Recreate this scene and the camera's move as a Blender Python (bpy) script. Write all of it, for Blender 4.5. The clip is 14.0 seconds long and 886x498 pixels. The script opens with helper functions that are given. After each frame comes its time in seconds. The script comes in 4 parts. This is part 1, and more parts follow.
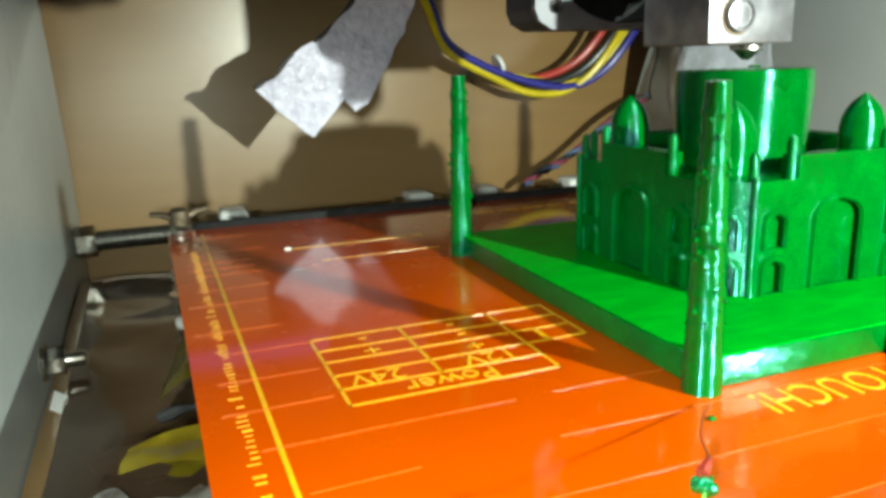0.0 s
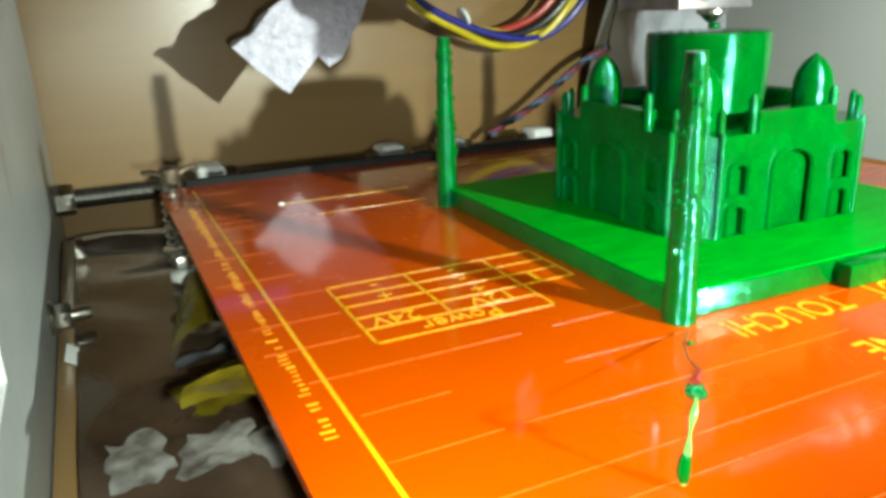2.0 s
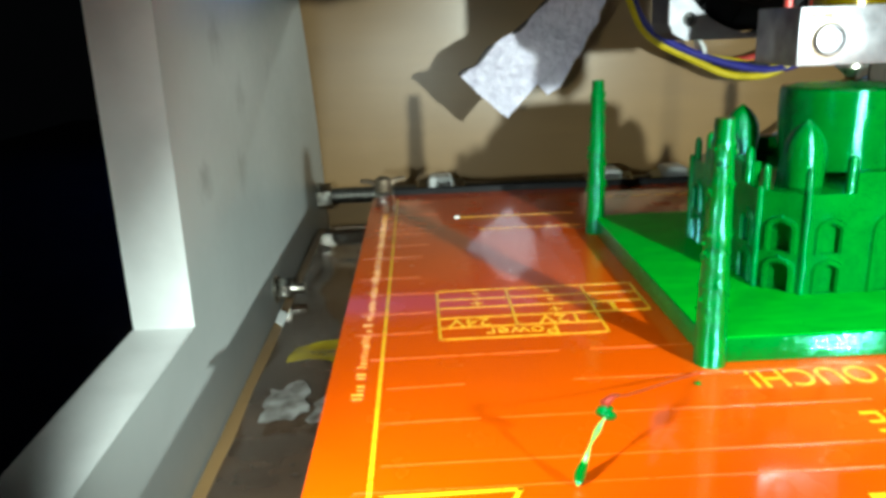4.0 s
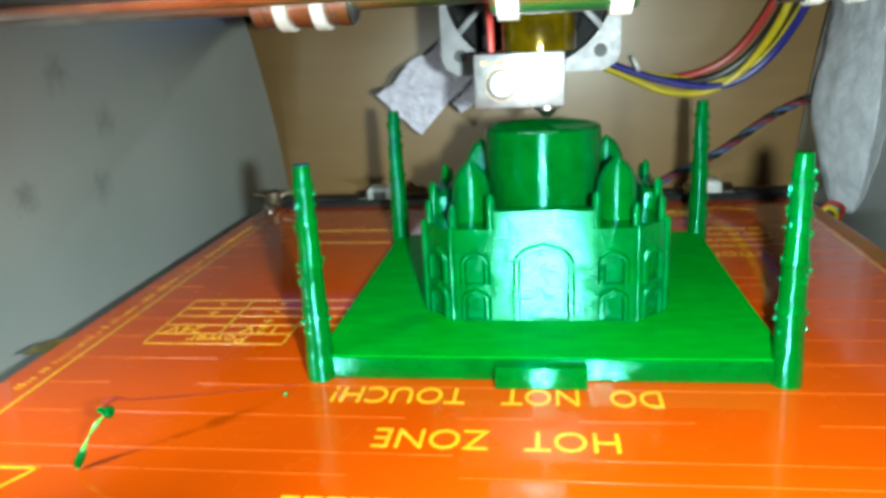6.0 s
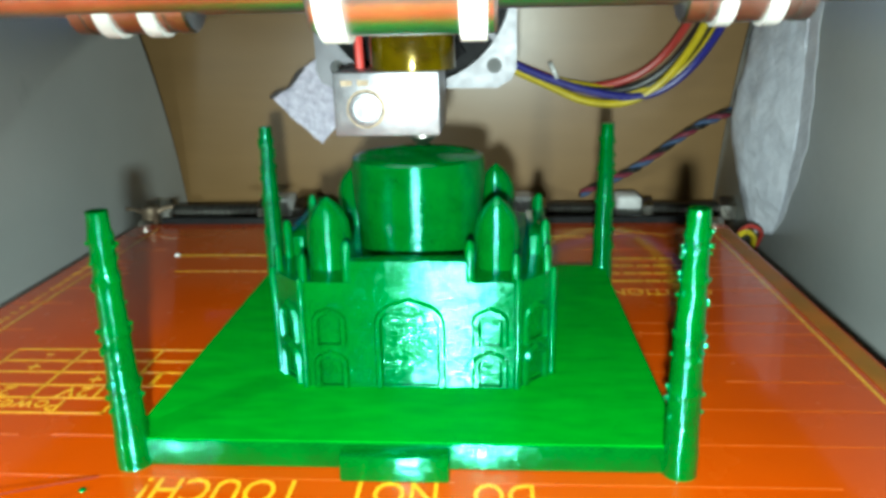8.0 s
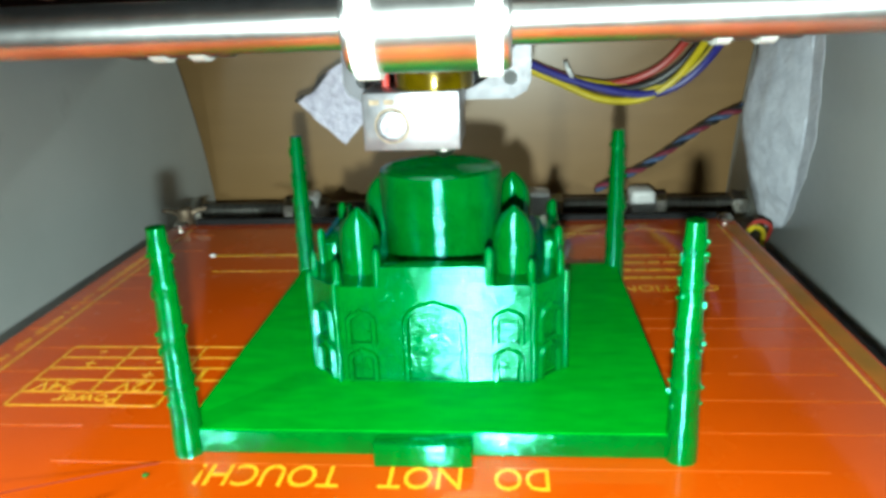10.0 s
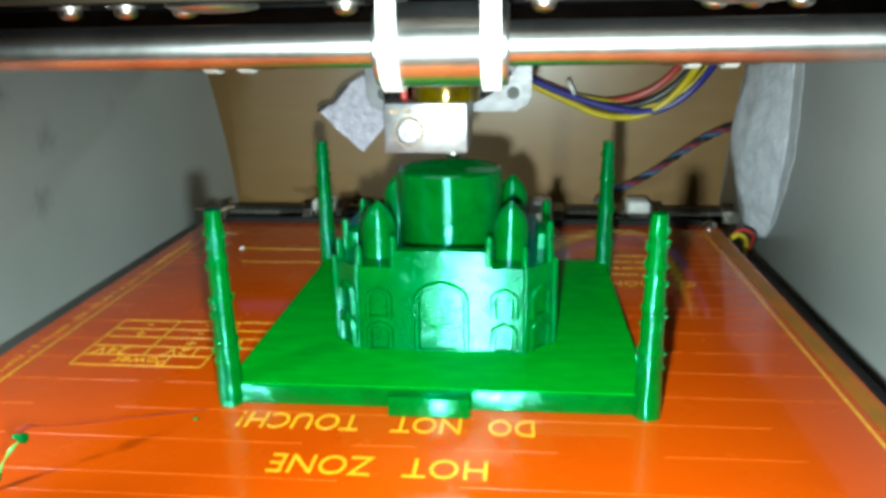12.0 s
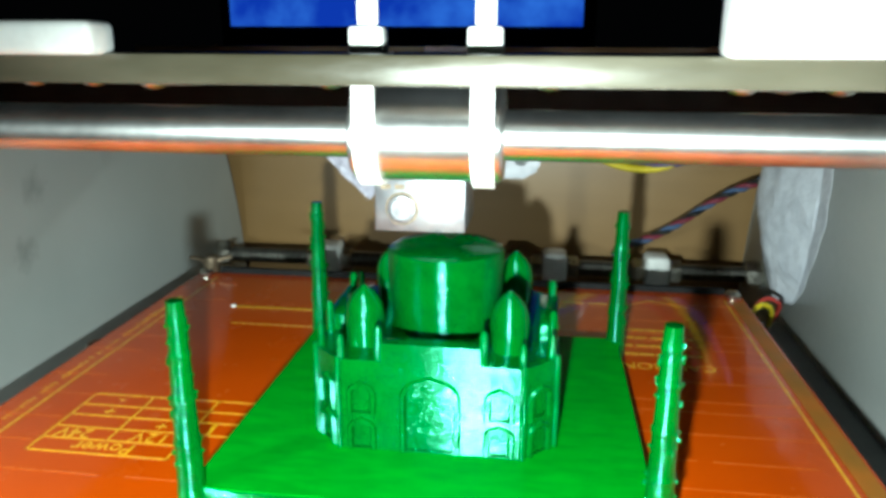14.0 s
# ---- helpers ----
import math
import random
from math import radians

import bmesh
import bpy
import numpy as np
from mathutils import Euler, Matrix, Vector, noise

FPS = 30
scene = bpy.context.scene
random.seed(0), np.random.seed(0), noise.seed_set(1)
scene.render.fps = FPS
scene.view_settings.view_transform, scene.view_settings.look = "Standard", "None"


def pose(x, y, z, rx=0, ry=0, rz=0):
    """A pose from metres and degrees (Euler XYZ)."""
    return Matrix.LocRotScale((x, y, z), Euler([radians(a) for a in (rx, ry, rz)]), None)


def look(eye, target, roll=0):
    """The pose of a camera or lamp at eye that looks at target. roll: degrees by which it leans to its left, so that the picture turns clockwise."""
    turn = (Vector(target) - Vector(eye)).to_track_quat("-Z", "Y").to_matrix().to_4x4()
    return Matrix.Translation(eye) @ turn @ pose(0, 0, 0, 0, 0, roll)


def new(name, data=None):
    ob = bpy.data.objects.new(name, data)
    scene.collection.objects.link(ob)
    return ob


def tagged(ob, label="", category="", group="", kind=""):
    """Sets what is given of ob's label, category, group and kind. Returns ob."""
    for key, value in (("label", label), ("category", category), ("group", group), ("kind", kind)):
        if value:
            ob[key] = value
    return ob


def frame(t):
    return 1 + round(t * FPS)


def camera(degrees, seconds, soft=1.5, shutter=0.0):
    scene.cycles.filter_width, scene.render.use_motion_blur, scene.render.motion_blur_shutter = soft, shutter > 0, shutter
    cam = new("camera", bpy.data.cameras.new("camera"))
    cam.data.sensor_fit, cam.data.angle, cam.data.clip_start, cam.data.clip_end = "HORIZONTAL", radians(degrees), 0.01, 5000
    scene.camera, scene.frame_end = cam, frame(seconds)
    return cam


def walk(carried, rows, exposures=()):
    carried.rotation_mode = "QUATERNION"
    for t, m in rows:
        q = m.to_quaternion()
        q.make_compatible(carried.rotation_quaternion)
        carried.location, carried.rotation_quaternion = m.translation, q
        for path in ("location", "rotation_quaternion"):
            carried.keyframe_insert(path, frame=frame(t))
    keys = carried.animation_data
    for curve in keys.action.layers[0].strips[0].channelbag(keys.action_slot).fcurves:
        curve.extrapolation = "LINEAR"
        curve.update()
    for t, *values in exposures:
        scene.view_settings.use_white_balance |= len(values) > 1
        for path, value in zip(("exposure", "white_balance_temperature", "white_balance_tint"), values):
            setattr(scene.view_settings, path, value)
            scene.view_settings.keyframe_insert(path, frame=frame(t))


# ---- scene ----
cam = camera(60.70, 14.0, soft=3.6)

PATH = [
    (0, (-0.1164, -0.1315, 0.0482), (0.575, 1.682, -0.434), -1.68),
    (0.5, (-0.1210, -0.1189, 0.0511), (0.707, 1.613, -0.510), -0.60),
    (1, (-0.1317, -0.1291, 0.0525), (0.718, 1.583, -0.536), -1.36),
    (1.5, (-0.1313, -0.1157, 0.0482), (0.711, 1.594, -0.559), -1.09),
    (2, (-0.1304, -0.1401, 0.0529), (0.660, 1.590, -0.565), -1.99),
    (2.5, (-0.1238, -0.1326, 0.0569), (0.584, 1.634, -0.558), -2.74),
    (3, (-0.1203, -0.1688, 0.0628), (0.349, 1.693, -0.499), -3.66),
    (3.2, (-0.1180, -0.1699, 0.0619), (0.262, 1.714, -0.493), -3.27),
    (5.3, (-0.0246, -0.1899, 0.0611), (-0.260, 1.710, -0.518), -2.42),
    (5.5, (-0.0120, -0.1916, 0.0657), (-0.239, 1.711, -0.507), -2.38),
    (6, (0.0025, -0.1872, 0.0686), (-0.276, 1.712, -0.494), -2.92),
    (6.5, (0.0115, -0.1754, 0.0666), (-0.233, 1.734, -0.475), -0.62),
    (7, (0.0135, -0.1819, 0.0662), (-0.197, 1.729, -0.485), -0.72),
    (7.5, (0.0134, -0.1661, 0.0716), (-0.153, 1.733, -0.533), -1.36),
    (7.7, (0.0155, -0.1622, 0.0721), (-0.109, 1.745, -0.518), -1.12),
    (9.8, (0.0178, -0.1498, 0.0788), (-0.158, 1.745, -0.535), -2.35),
    (10, (0.0166, -0.1697, 0.0798), (-0.159, 1.724, -0.540), -2.19),
    (10.5, (0.0181, -0.1862, 0.0833), (-0.172, 1.709, -0.525), -2.20),
    (11, (0.0214, -0.1756, 0.0821), (-0.154, 1.727, -0.510), -1.45),
    (11.5, (0.0202, -0.1751, 0.0818), (-0.164, 1.732, -0.493), -1.35),
    (12, (0.0192, -0.1965, 0.0820), (-0.178, 1.706, -0.501), -1.02),
    (12.5, (0.0200, -0.1718, 0.0870), (-0.189, 1.738, -0.471), -0.95),
    (13, (0.0199, -0.1940, 0.0868), (-0.190, 1.720, -0.454), -0.50),
    (13.5, (0.0217, -0.1897, 0.0845), (-0.190, 1.724, -0.457), -0.09),
    (14, (0.0234, -0.1755, 0.0917), (-0.231, 1.737, -0.436), 0.20),
]
walk(cam, [(t, look(eye, target, roll)) for t, eye, target, roll in PATH],
     exposures=[(0.0, 0.27, 6900, -4), (2.5, 0.30, 6900, -4), (3.2, 0.42, 6700, -3), (5.3, -0.25, 6250, -5), (7.7, -0.25, 6250, -5), (9.8, -0.14, 6250, -5),
                (11.5, -0.12, 6250, -5), (12.0, -0.36, 6250, -5), (12.5, -0.14, 6250, -5), (13.0, -0.18, 6250, -5), (13.5, -0.30, 6250, -5), (14.0, -0.06, 6250, -5)])

# ---- world and light ----
world = bpy.data.worlds.new("dim_room")
scene.world = world
world.use_nodes = True
bg = world.node_tree.nodes["Background"]
bg.inputs["Color"].default_value = (0.75, 0.82, 1.0, 1)
bg.inputs["Strength"].default_value = 0.001


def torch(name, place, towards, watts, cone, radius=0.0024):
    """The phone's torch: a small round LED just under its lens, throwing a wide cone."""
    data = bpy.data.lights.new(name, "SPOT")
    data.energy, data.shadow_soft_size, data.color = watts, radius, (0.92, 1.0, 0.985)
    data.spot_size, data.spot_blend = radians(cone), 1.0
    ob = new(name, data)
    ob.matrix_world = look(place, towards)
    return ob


torch("phone_torch", (0.0150, -0.178, 0.0660), (0.030, -0.04, 0.000), 4.8, 124)
# Added lamp at the torch's first stand, aimed down to brighten the near bed.
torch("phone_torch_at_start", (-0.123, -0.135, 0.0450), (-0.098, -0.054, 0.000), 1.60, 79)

# ---- materials ----


def material(name, colour, rough=0.5, metal=0.0, second=None, scale=120.0, amount=0.5, bump=0.0, bump_scale=600.0,
             coat=0.0, stretch=(1, 1, 1), detail=6.0, rough_vary=0.1, **extra):
    """A surface with variation at two scales: blotches towards a second colour and fine relief, in metres of the object."""
    m = bpy.data.materials.new(name)
    m.use_nodes = True
    nt = m.node_tree
    b = nt.nodes["Principled BSDF"]
    b.inputs["Roughness"].default_value = rough
    b.inputs["Metallic"].default_value = metal
    b.inputs["Coat Weight"].default_value = coat
    b.inputs["Coat Roughness"].default_value = 0.06
    for key, value in extra.items():
        b.inputs[key.replace("_", " ")].default_value = value
    tc = nt.nodes.new("ShaderNodeTexCoord")
    mp = nt.nodes.new("ShaderNodeMapping")
    mp.inputs["Scale"].default_value = stretch
    nt.links.new(tc.outputs["Object"], mp.inputs["Vector"])
    n1 = nt.nodes.new("ShaderNodeTexNoise")
    n1.inputs["Scale"].default_value = scale
    n1.inputs["Detail"].default_value = detail
    nt.links.new(mp.outputs["Vector"], n1.inputs["Vector"])
    ramp = nt.nodes.new("ShaderNodeValToRGB")
    ramp.color_ramp.elements[0].position = 0.5 - 0.25 * amount
    ramp.color_ramp.elements[1].position = 0.5 + 0.25 * amount
    second = second or tuple(c * 0.8 for c in colour)
    ramp.color_ramp.elements[0].color = (*second, 1)
    ramp.color_ramp.elements[1].color = (*colour, 1)
    nt.links.new(n1.outputs["Fac"], ramp.inputs["Fac"])
    nt.links.new(ramp.outputs["Color"], b.inputs["Base Color"])
    n2 = nt.nodes.new("ShaderNodeTexNoise")
    n2.inputs["Scale"].default_value = bump_scale
    n2.inputs["Detail"].default_value = 4
    nt.links.new(mp.outputs["Vector"], n2.inputs["Vector"])
    mr = nt.nodes.new("ShaderNodeMapRange")
    mr.inputs["To Min"].default_value = max(0.02, rough - rough_vary)
    mr.inputs["To Max"].default_value = min(1.0, rough + rough_vary)
    nt.links.new(n2.outputs["Fac"], mr.inputs["Value"])
    nt.links.new(mr.outputs["Result"], b.inputs["Roughness"])
    if bump:
        bp = nt.nodes.new("ShaderNodeBump")
        bp.inputs["Strength"].default_value = 1.0
        bp.inputs["Distance"].default_value = bump
        nt.links.new(n2.outputs["Fac"], bp.inputs["Height"])
        nt.links.new(bp.outputs["Normal"], b.inputs["Normal"])
    return m


def printed_plastic(name, colour, second, layer=0.00036, lean=0.05):
    """Glossy filament laid down in horizontal layers: each bead is rounded, so its slope swings up and down over one layer, unevenly."""
    m = material(name, colour, rough=0.11, coat=0.0, Specular_IOR_Level=1.0, IOR=1.6, Specular_Tint=(0.20, 1.0, 0.70, 1.0), second=second, scale=160, amount=0.9,
                 bump_scale=900, rough_vary=0.04)
    nt = m.node_tree
    tc = nt.nodes.new("ShaderNodeTexCoord")
    geo = nt.nodes.new("ShaderNodeNewGeometry")
    sep = nt.nodes.new("ShaderNodeSeparateXYZ")
    nt.links.new(tc.outputs["Object"], sep.inputs["Vector"])

    def grain(scale, detail=2.0, flat=1.0):
        """Noise whose patches are "flat" times as long as they are high, as beads are laid along the walls."""
        nz = nt.nodes.new("ShaderNodeTexNoise")
        nz.inputs["Scale"].default_value, nz.inputs["Detail"].default_value = scale, detail
        squeeze = nt.nodes.new("ShaderNodeMapping")
        squeeze.inputs["Scale"].default_value = (1.0, 1.0, flat)
        nt.links.new(tc.outputs["Object"], squeeze.inputs["Vector"])
        nt.links.new(squeeze.outputs["Vector"], nz.inputs["Vector"])
        return nz

    def maths(op, a, b):
        n = nt.nodes.new("ShaderNodeMath")
        n.operation = op
        for k, v in enumerate((a, b)):
            if isinstance(v, (int, float)):
                n.inputs[k].default_value = v
            else:
                nt.links.new(v, n.inputs[k])
        return n.outputs[0]

    def vector(op, a, b):
        n = nt.nodes.new("ShaderNodeVectorMath")
        n.operation = op
        for k, v in enumerate((a, b)):
            if isinstance(v, tuple):
                n.inputs[k].default_value = v
            else:
                nt.links.new(v, n.inputs[k])
        return n.outputs[0]

    wander = maths("MULTIPLY", grain(260.0).outputs["Fac"], 1.6)
    swing = maths("SINE", maths("ADD", maths("MULTIPLY", sep.outputs["Z"], 2 * math.pi / layer), wander), 0.0)
    depth = maths("MULTIPLY_ADD", grain(1300.0, 3.0, 3.4).outputs["Fac"], 1.9)
    depth.node.inputs[2].default_value = -0.47
    tilt = nt.nodes.new("ShaderNodeCombineXYZ")
    nt.links.new(maths("MULTIPLY", swing, depth), tilt.inputs["Z"])
    fine = vector("MULTIPLY", vector("SUBTRACT", grain(2300.0, 3.0, 1.5).outputs["Color"], (0.5, 0.5, 0.5)), (0.38, 0.38, 0.36))
    broad = vector("MULTIPLY", vector("SUBTRACT", grain(210.0).outputs["Color"], (0.5, 0.5, 0.5)), (0.025, 0.025, 0.02))
    # lean tips every normal sideways, moving where the highlight falls
    total = vector("ADD", vector("ADD", geo.outputs["Normal"], tilt.outputs["Vector"]), vector("ADD", vector("ADD", fine, broad), (lean, 0.0, 0.0)))
    nt.links.new(vector("NORMALIZE", total, total), nt.nodes["Principled BSDF"].inputs["Normal"])
    return m


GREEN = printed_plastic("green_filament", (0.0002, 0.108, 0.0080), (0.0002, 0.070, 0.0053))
# Same filament, normals tipped the other way to set a highlight on the slab.
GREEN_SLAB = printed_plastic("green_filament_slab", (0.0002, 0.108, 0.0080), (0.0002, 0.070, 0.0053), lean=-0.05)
# Same filament; the paler green puts light on the slab top into its colour.
GREEN_LIT_SKIN = material("green_raster_lit_skin", (0.0003, 0.255, 0.0085), rough=0.42, Specular_IOR_Level=0.12, second=(0.0002, 0.180, 0.0052), scale=130, amount=0.8,
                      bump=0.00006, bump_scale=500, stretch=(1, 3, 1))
ORANGE = material("orange_heatbed_mask", (0.46, 0.058, 0.0006), rough=0.25, Specular_IOR_Level=0.06, second=(0.38, 0.043, 0.0004), scale=22, amount=1.0,
                  bump=0.00002, bump_scale=90, coat=0.9, Coat_Roughness=0.07)
YELLOW = material("yellow_print", (0.70, 0.36, 0.008), rough=0.3, second=(0.6, 0.29, 0.008), scale=300, coat=0.6)
TAPE_EDGE = material("clear_tape_edge", (0.50, 0.11, 0.012), rough=0.3, second=(0.42, 0.072, 0.002), scale=150, amount=0.6)
GREY_PAINT = material("grey_painted_panel", (0.50, 0.525, 0.515), rough=0.36, second=(0.42, 0.445, 0.435), scale=18, amount=1.2,
                      bump=0.00004, bump_scale=250)
WHITE_LIT_EDGE_SLIP = material("white_lit_edge_and_slip", (0.78, 0.79, 0.78), rough=0.45, second=(0.68, 0.69, 0.68), scale=60, bump=0.00004)
FIBREBOARD = material("tan_fibreboard", (0.315, 0.185, 0.070), rough=0.36, second=(0.275, 0.16, 0.060), Coat_Roughness=0.30, scale=40, amount=1.0,
                      bump=0.00003, bump_scale=500, stretch=(0.4, 1, 3), coat=0.6)
BROWN_SHEET = material("brown_glossy_base_sheet", (0.22, 0.14, 0.090), rough=0.12, second=(0.10, 0.060, 0.038), scale=34, amount=0.8,
                       bump=0.0005, bump_scale=55, metal=0.25, coat=1.0)
CHROME = material("ground_steel_rod", (0.86, 0.86, 0.86), rough=0.38, metal=1.0, Anisotropic=0.6, Anisotropic_Rotation=0.25, second=(0.62, 0.62, 0.62), scale=80, rough_vary=0.04)
nt = CHROME.node_tree
lengthwise = nt.nodes.new("ShaderNodeTangent")
lengthwise.direction_type, lengthwise.axis = "RADIAL", "X"
nt.links.new(lengthwise.outputs["Tangent"], nt.nodes["Principled BSDF"].inputs["Tangent"])
STEEL = material("zinc_plated_steel", (0.62, 0.60, 0.55), rough=0.3, metal=1.0, second=(0.45, 0.42, 0.36), scale=300, bump=0.00003)
BRIGHT_STEEL = material("bright_plated_steel", (0.78, 0.77, 0.74), rough=0.40, metal=1.0, second=(0.6, 0.58, 0.54), scale=250, rough_vary=0.05)
RUSTY = material("dull_dark_steel", (0.22, 0.17, 0.12), rough=0.5, metal=0.7, second=(0.12, 0.09, 0.06), scale=400, bump=0.00005)
ALLOY = material("milled_aluminium", (0.38, 0.38, 0.41), rough=0.40, metal=0.85, second=(0.22, 0.22, 0.24), scale=180, amount=0.7, bump=0.00012,
                 bump_scale=240)
KAPTON = material("amber_polyimide_tape", (0.15, 0.105, 0.001), rough=0.16, second=(0.07, 0.045, 0.001), scale=160, bump=0.00008,
                  bump_scale=220, coat=0.6, metal=0.55)
OLIVE_TAPE = material("olive_amber_tape", (0.26, 0.20, 0.015), rough=0.22, second=(0.17, 0.12, 0.01), scale=120, bump=0.00012,
                      bump_scale=150, coat=0.5)
WHITE_NYLON = material("white_nylon", (0.82, 0.82, 0.80), rough=0.35, second=(0.72, 0.72, 0.70), scale=300)
WHITE_PLASTIC = material("white_plastic_block", (0.80, 0.80, 0.79), rough=0.4, second=(0.70, 0.70, 0.69), scale=200, bump=0.00003)
BLACK_PLASTIC = material("black_plastic", (0.03, 0.03, 0.033), rough=0.35, second=(0.02, 0.02, 0.022), scale=200, bump=0.00003)
DARK_RUBBER = material("dark_grey_strip", (0.05, 0.052, 0.052), rough=0.6, second=(0.035, 0.036, 0.036), scale=120, bump=0.00006)
ACRYLIC = material("tan_plate_edge", (0.105, 0.094, 0.066), rough=0.33, Specular_IOR_Level=0.7, second=(0.050, 0.043, 0.026), scale=70, bump=0.00005, stretch=(0.3, 1, 1))
BRACKET = material("pale_grey_bracket", (0.15, 0.15, 0.17), rough=0.45, metal=0.2, second=(0.10, 0.10, 0.115), scale=120)
MATTE_BLACK = material("matte_black_plastic", (0.012, 0.012, 0.013), rough=0.7, Specular_IOR_Level=0.15, second=(0.008, 0.008, 0.009), scale=200)
THREADED = material("dark_steel_rod", (0.16, 0.155, 0.14), rough=0.4, metal=0.9, second=(0.10, 0.095, 0.085), scale=200, bump=0.00006, stretch=(8, 1, 1))
TISSUE = material("bubbly_silver_foam", (0.75, 0.72, 0.86), rough=0.14, second=(0.63, 0.60, 0.74), scale=300, bump=0.0026, bump_scale=280,
                  Specular_IOR_Level=0.8)
TORN = material("dark_torn_foam", (0.075, 0.062, 0.060), rough=0.7, second=(0.04, 0.032, 0.03), scale=500)
FOAM = material("white_foam_pad", (0.64, 0.66, 0.73), rough=0.22, second=(0.54, 0.56, 0.63), scale=160, bump=0.0005, bump_scale=420, Specular_IOR_Level=0.6)
WIRE = {
    "yellow": material("yellow_wire", (0.75, 0.58, 0.02), rough=0.35),
    "blue": material("blue_wire", (0.03, 0.03, 0.28), rough=0.35),
    "black": material("black_wire", (0.02, 0.02, 0.02), rough=0.35),
    "red": material("red_wire", (0.50, 0.05, 0.04), rough=0.35),
    "maroon": material("maroon_wire", (0.22, 0.035, 0.06), rough=0.4),
    "grey_blue": material("slate_wire", (0.08, 0.13, 0.25), rough=0.4),
}
DARK_TABLE = material("dark_tabletop", (0.06, 0.05, 0.04), rough=0.5, second=(0.04, 0.033, 0.027), scale=30, bump=0.0001)
CRUMB_RED = material("dark_red_crumb", (0.20, 0.02, 0.01), rough=0.4)

# dark fingermarks on the painted panels, ragged at their rims
nt = GREY_PAINT.node_tree
b = nt.nodes["Principled BSDF"]
tc, nz = nt.nodes.new("ShaderNodeTexCoord"), nt.nodes.new("ShaderNodeTexNoise")
nz.inputs["Scale"].default_value, nz.inputs["Detail"].default_value = 210, 4.0
warp = nt.nodes.new("ShaderNodeVectorMath")
warp.operation = "MULTIPLY_ADD"
warp.inputs[1].default_value = (0.012, 0.012, 0.012)
nt.links.new(nz.outputs["Color"], warp.inputs[0])
nt.links.new(tc.outputs["Object"], nz.inputs["Vector"])
nt.links.new(tc.outputs["Object"], warp.inputs[2])
for y, z, size, strength in ((0.036, 0.061, 0.0075, 0.50), (0.058, 0.043, 0.0075, 0.42), (0.011, 0.027, 0.0065, 0.50), (0.050, 0.022, 0.0070, 0.42), (0.105, 0.050, 0.0060, 0.16)):
    gap, spread, mx = nt.nodes.new("ShaderNodeVectorMath"), nt.nodes.new("ShaderNodeMapRange"), nt.nodes.new("ShaderNodeMixRGB")
    gap.operation = "DISTANCE"
    gap.inputs[1].default_value = (-0.143, y + 0.006, z + 0.006)
    spread.inputs["From Min"].default_value, spread.inputs["From Max"].default_value = 0.15 * size, size
    spread.inputs["To Min"].default_value, spread.inputs["To Max"].default_value = strength, 0.0
    mx.inputs["Color2"].default_value = (0.15, 0.16, 0.16, 1)
    nt.links.new(warp.outputs["Vector"], gap.inputs[0])
    nt.links.new(gap.outputs["Value"], spread.inputs["Value"])
    nt.links.new(spread.outputs["Result"], mx.inputs["Fac"])
    nt.links.new(b.inputs["Base Color"].links[0].from_socket, mx.inputs["Color1"])
    nt.links.new(mx.outputs["Color"], b.inputs["Base Color"])

# ---- mesh helpers ----


def mesh_of(name, bm, mat, smooth=0.7):
    me = bpy.data.meshes.new(name)
    bmesh.ops.recalc_face_normals(bm, faces=bm.faces)
    for e in bm.edges:
        e.smooth = len(e.link_faces) != 2 or e.calc_face_angle(0) < smooth
    for f in bm.faces:
        f.smooth = True
    bm.to_mesh(me)
    bm.free()
    me.materials.append(mat)
    return me


def part(name, bm, mat, parent=None, label="", place=None):
    """Links a bmesh as one mesh object, under a thing or a part where one is given."""
    ob = new(name, mesh_of(name, bm, mat) if isinstance(bm, bmesh.types.BMesh) else bm)
    if parent:
        ob.parent = parent
    if place is not None:
        ob.matrix_basis = place
    if label:
        ob["label"] = label
    return ob


def thing(name, label, category, group="", kind="", place=None):
    ob = new(name)
    ob.empty_display_size = 0.01
    if place is not None:
        ob.matrix_basis = place
    return tagged(ob, label, category, group, kind)


def box(x0, x1, y0, y1, z0, z1, bevel=0.0, segments=2, bm=None):
    own = bmesh.new()
    bmesh.ops.create_cube(own, size=1.0)
    for v in own.verts:
        v.co = Vector((x0 + (v.co.x + 0.5) * (x1 - x0), y0 + (v.co.y + 0.5) * (y1 - y0), z0 + (v.co.z + 0.5) * (z1 - z0)))
    if bevel:
        bmesh.ops.bevel(own, geom=own.edges[:], offset=bevel, segments=segments, profile=0.5, affect="EDGES")
    if bm is None:
        return own
    join(bm, own)
    return bm


def join(bm, other):
    me = bpy.data.meshes.new("join")
    other.to_mesh(me)
    other.free()
    bm.from_mesh(me)
    bpy.data.meshes.remove(me)
    return bm


def lathe(profile, sides=32, m=None, bm=None):
    """A turned shape about z from (radius, height) pairs, closed at both ends."""
    own = bmesh.new()
    rings = []
    for r, z in profile:
        rings.append([own.verts.new((r * math.cos(2 * math.pi * i / sides), r * math.sin(2 * math.pi * i / sides), z))
                      for i in range(sides)])
    for a, b in zip(rings, rings[1:]):
        for i in range(sides):
            j = (i + 1) % sides
            own.faces.new((a[i], a[j], b[j], b[i]))
    own.faces.new(rings[0][::-1])
    own.faces.new(rings[-1])
    if m is not None:
        own.transform(m)
    if bm is None:
        return own
    return join(bm, own)


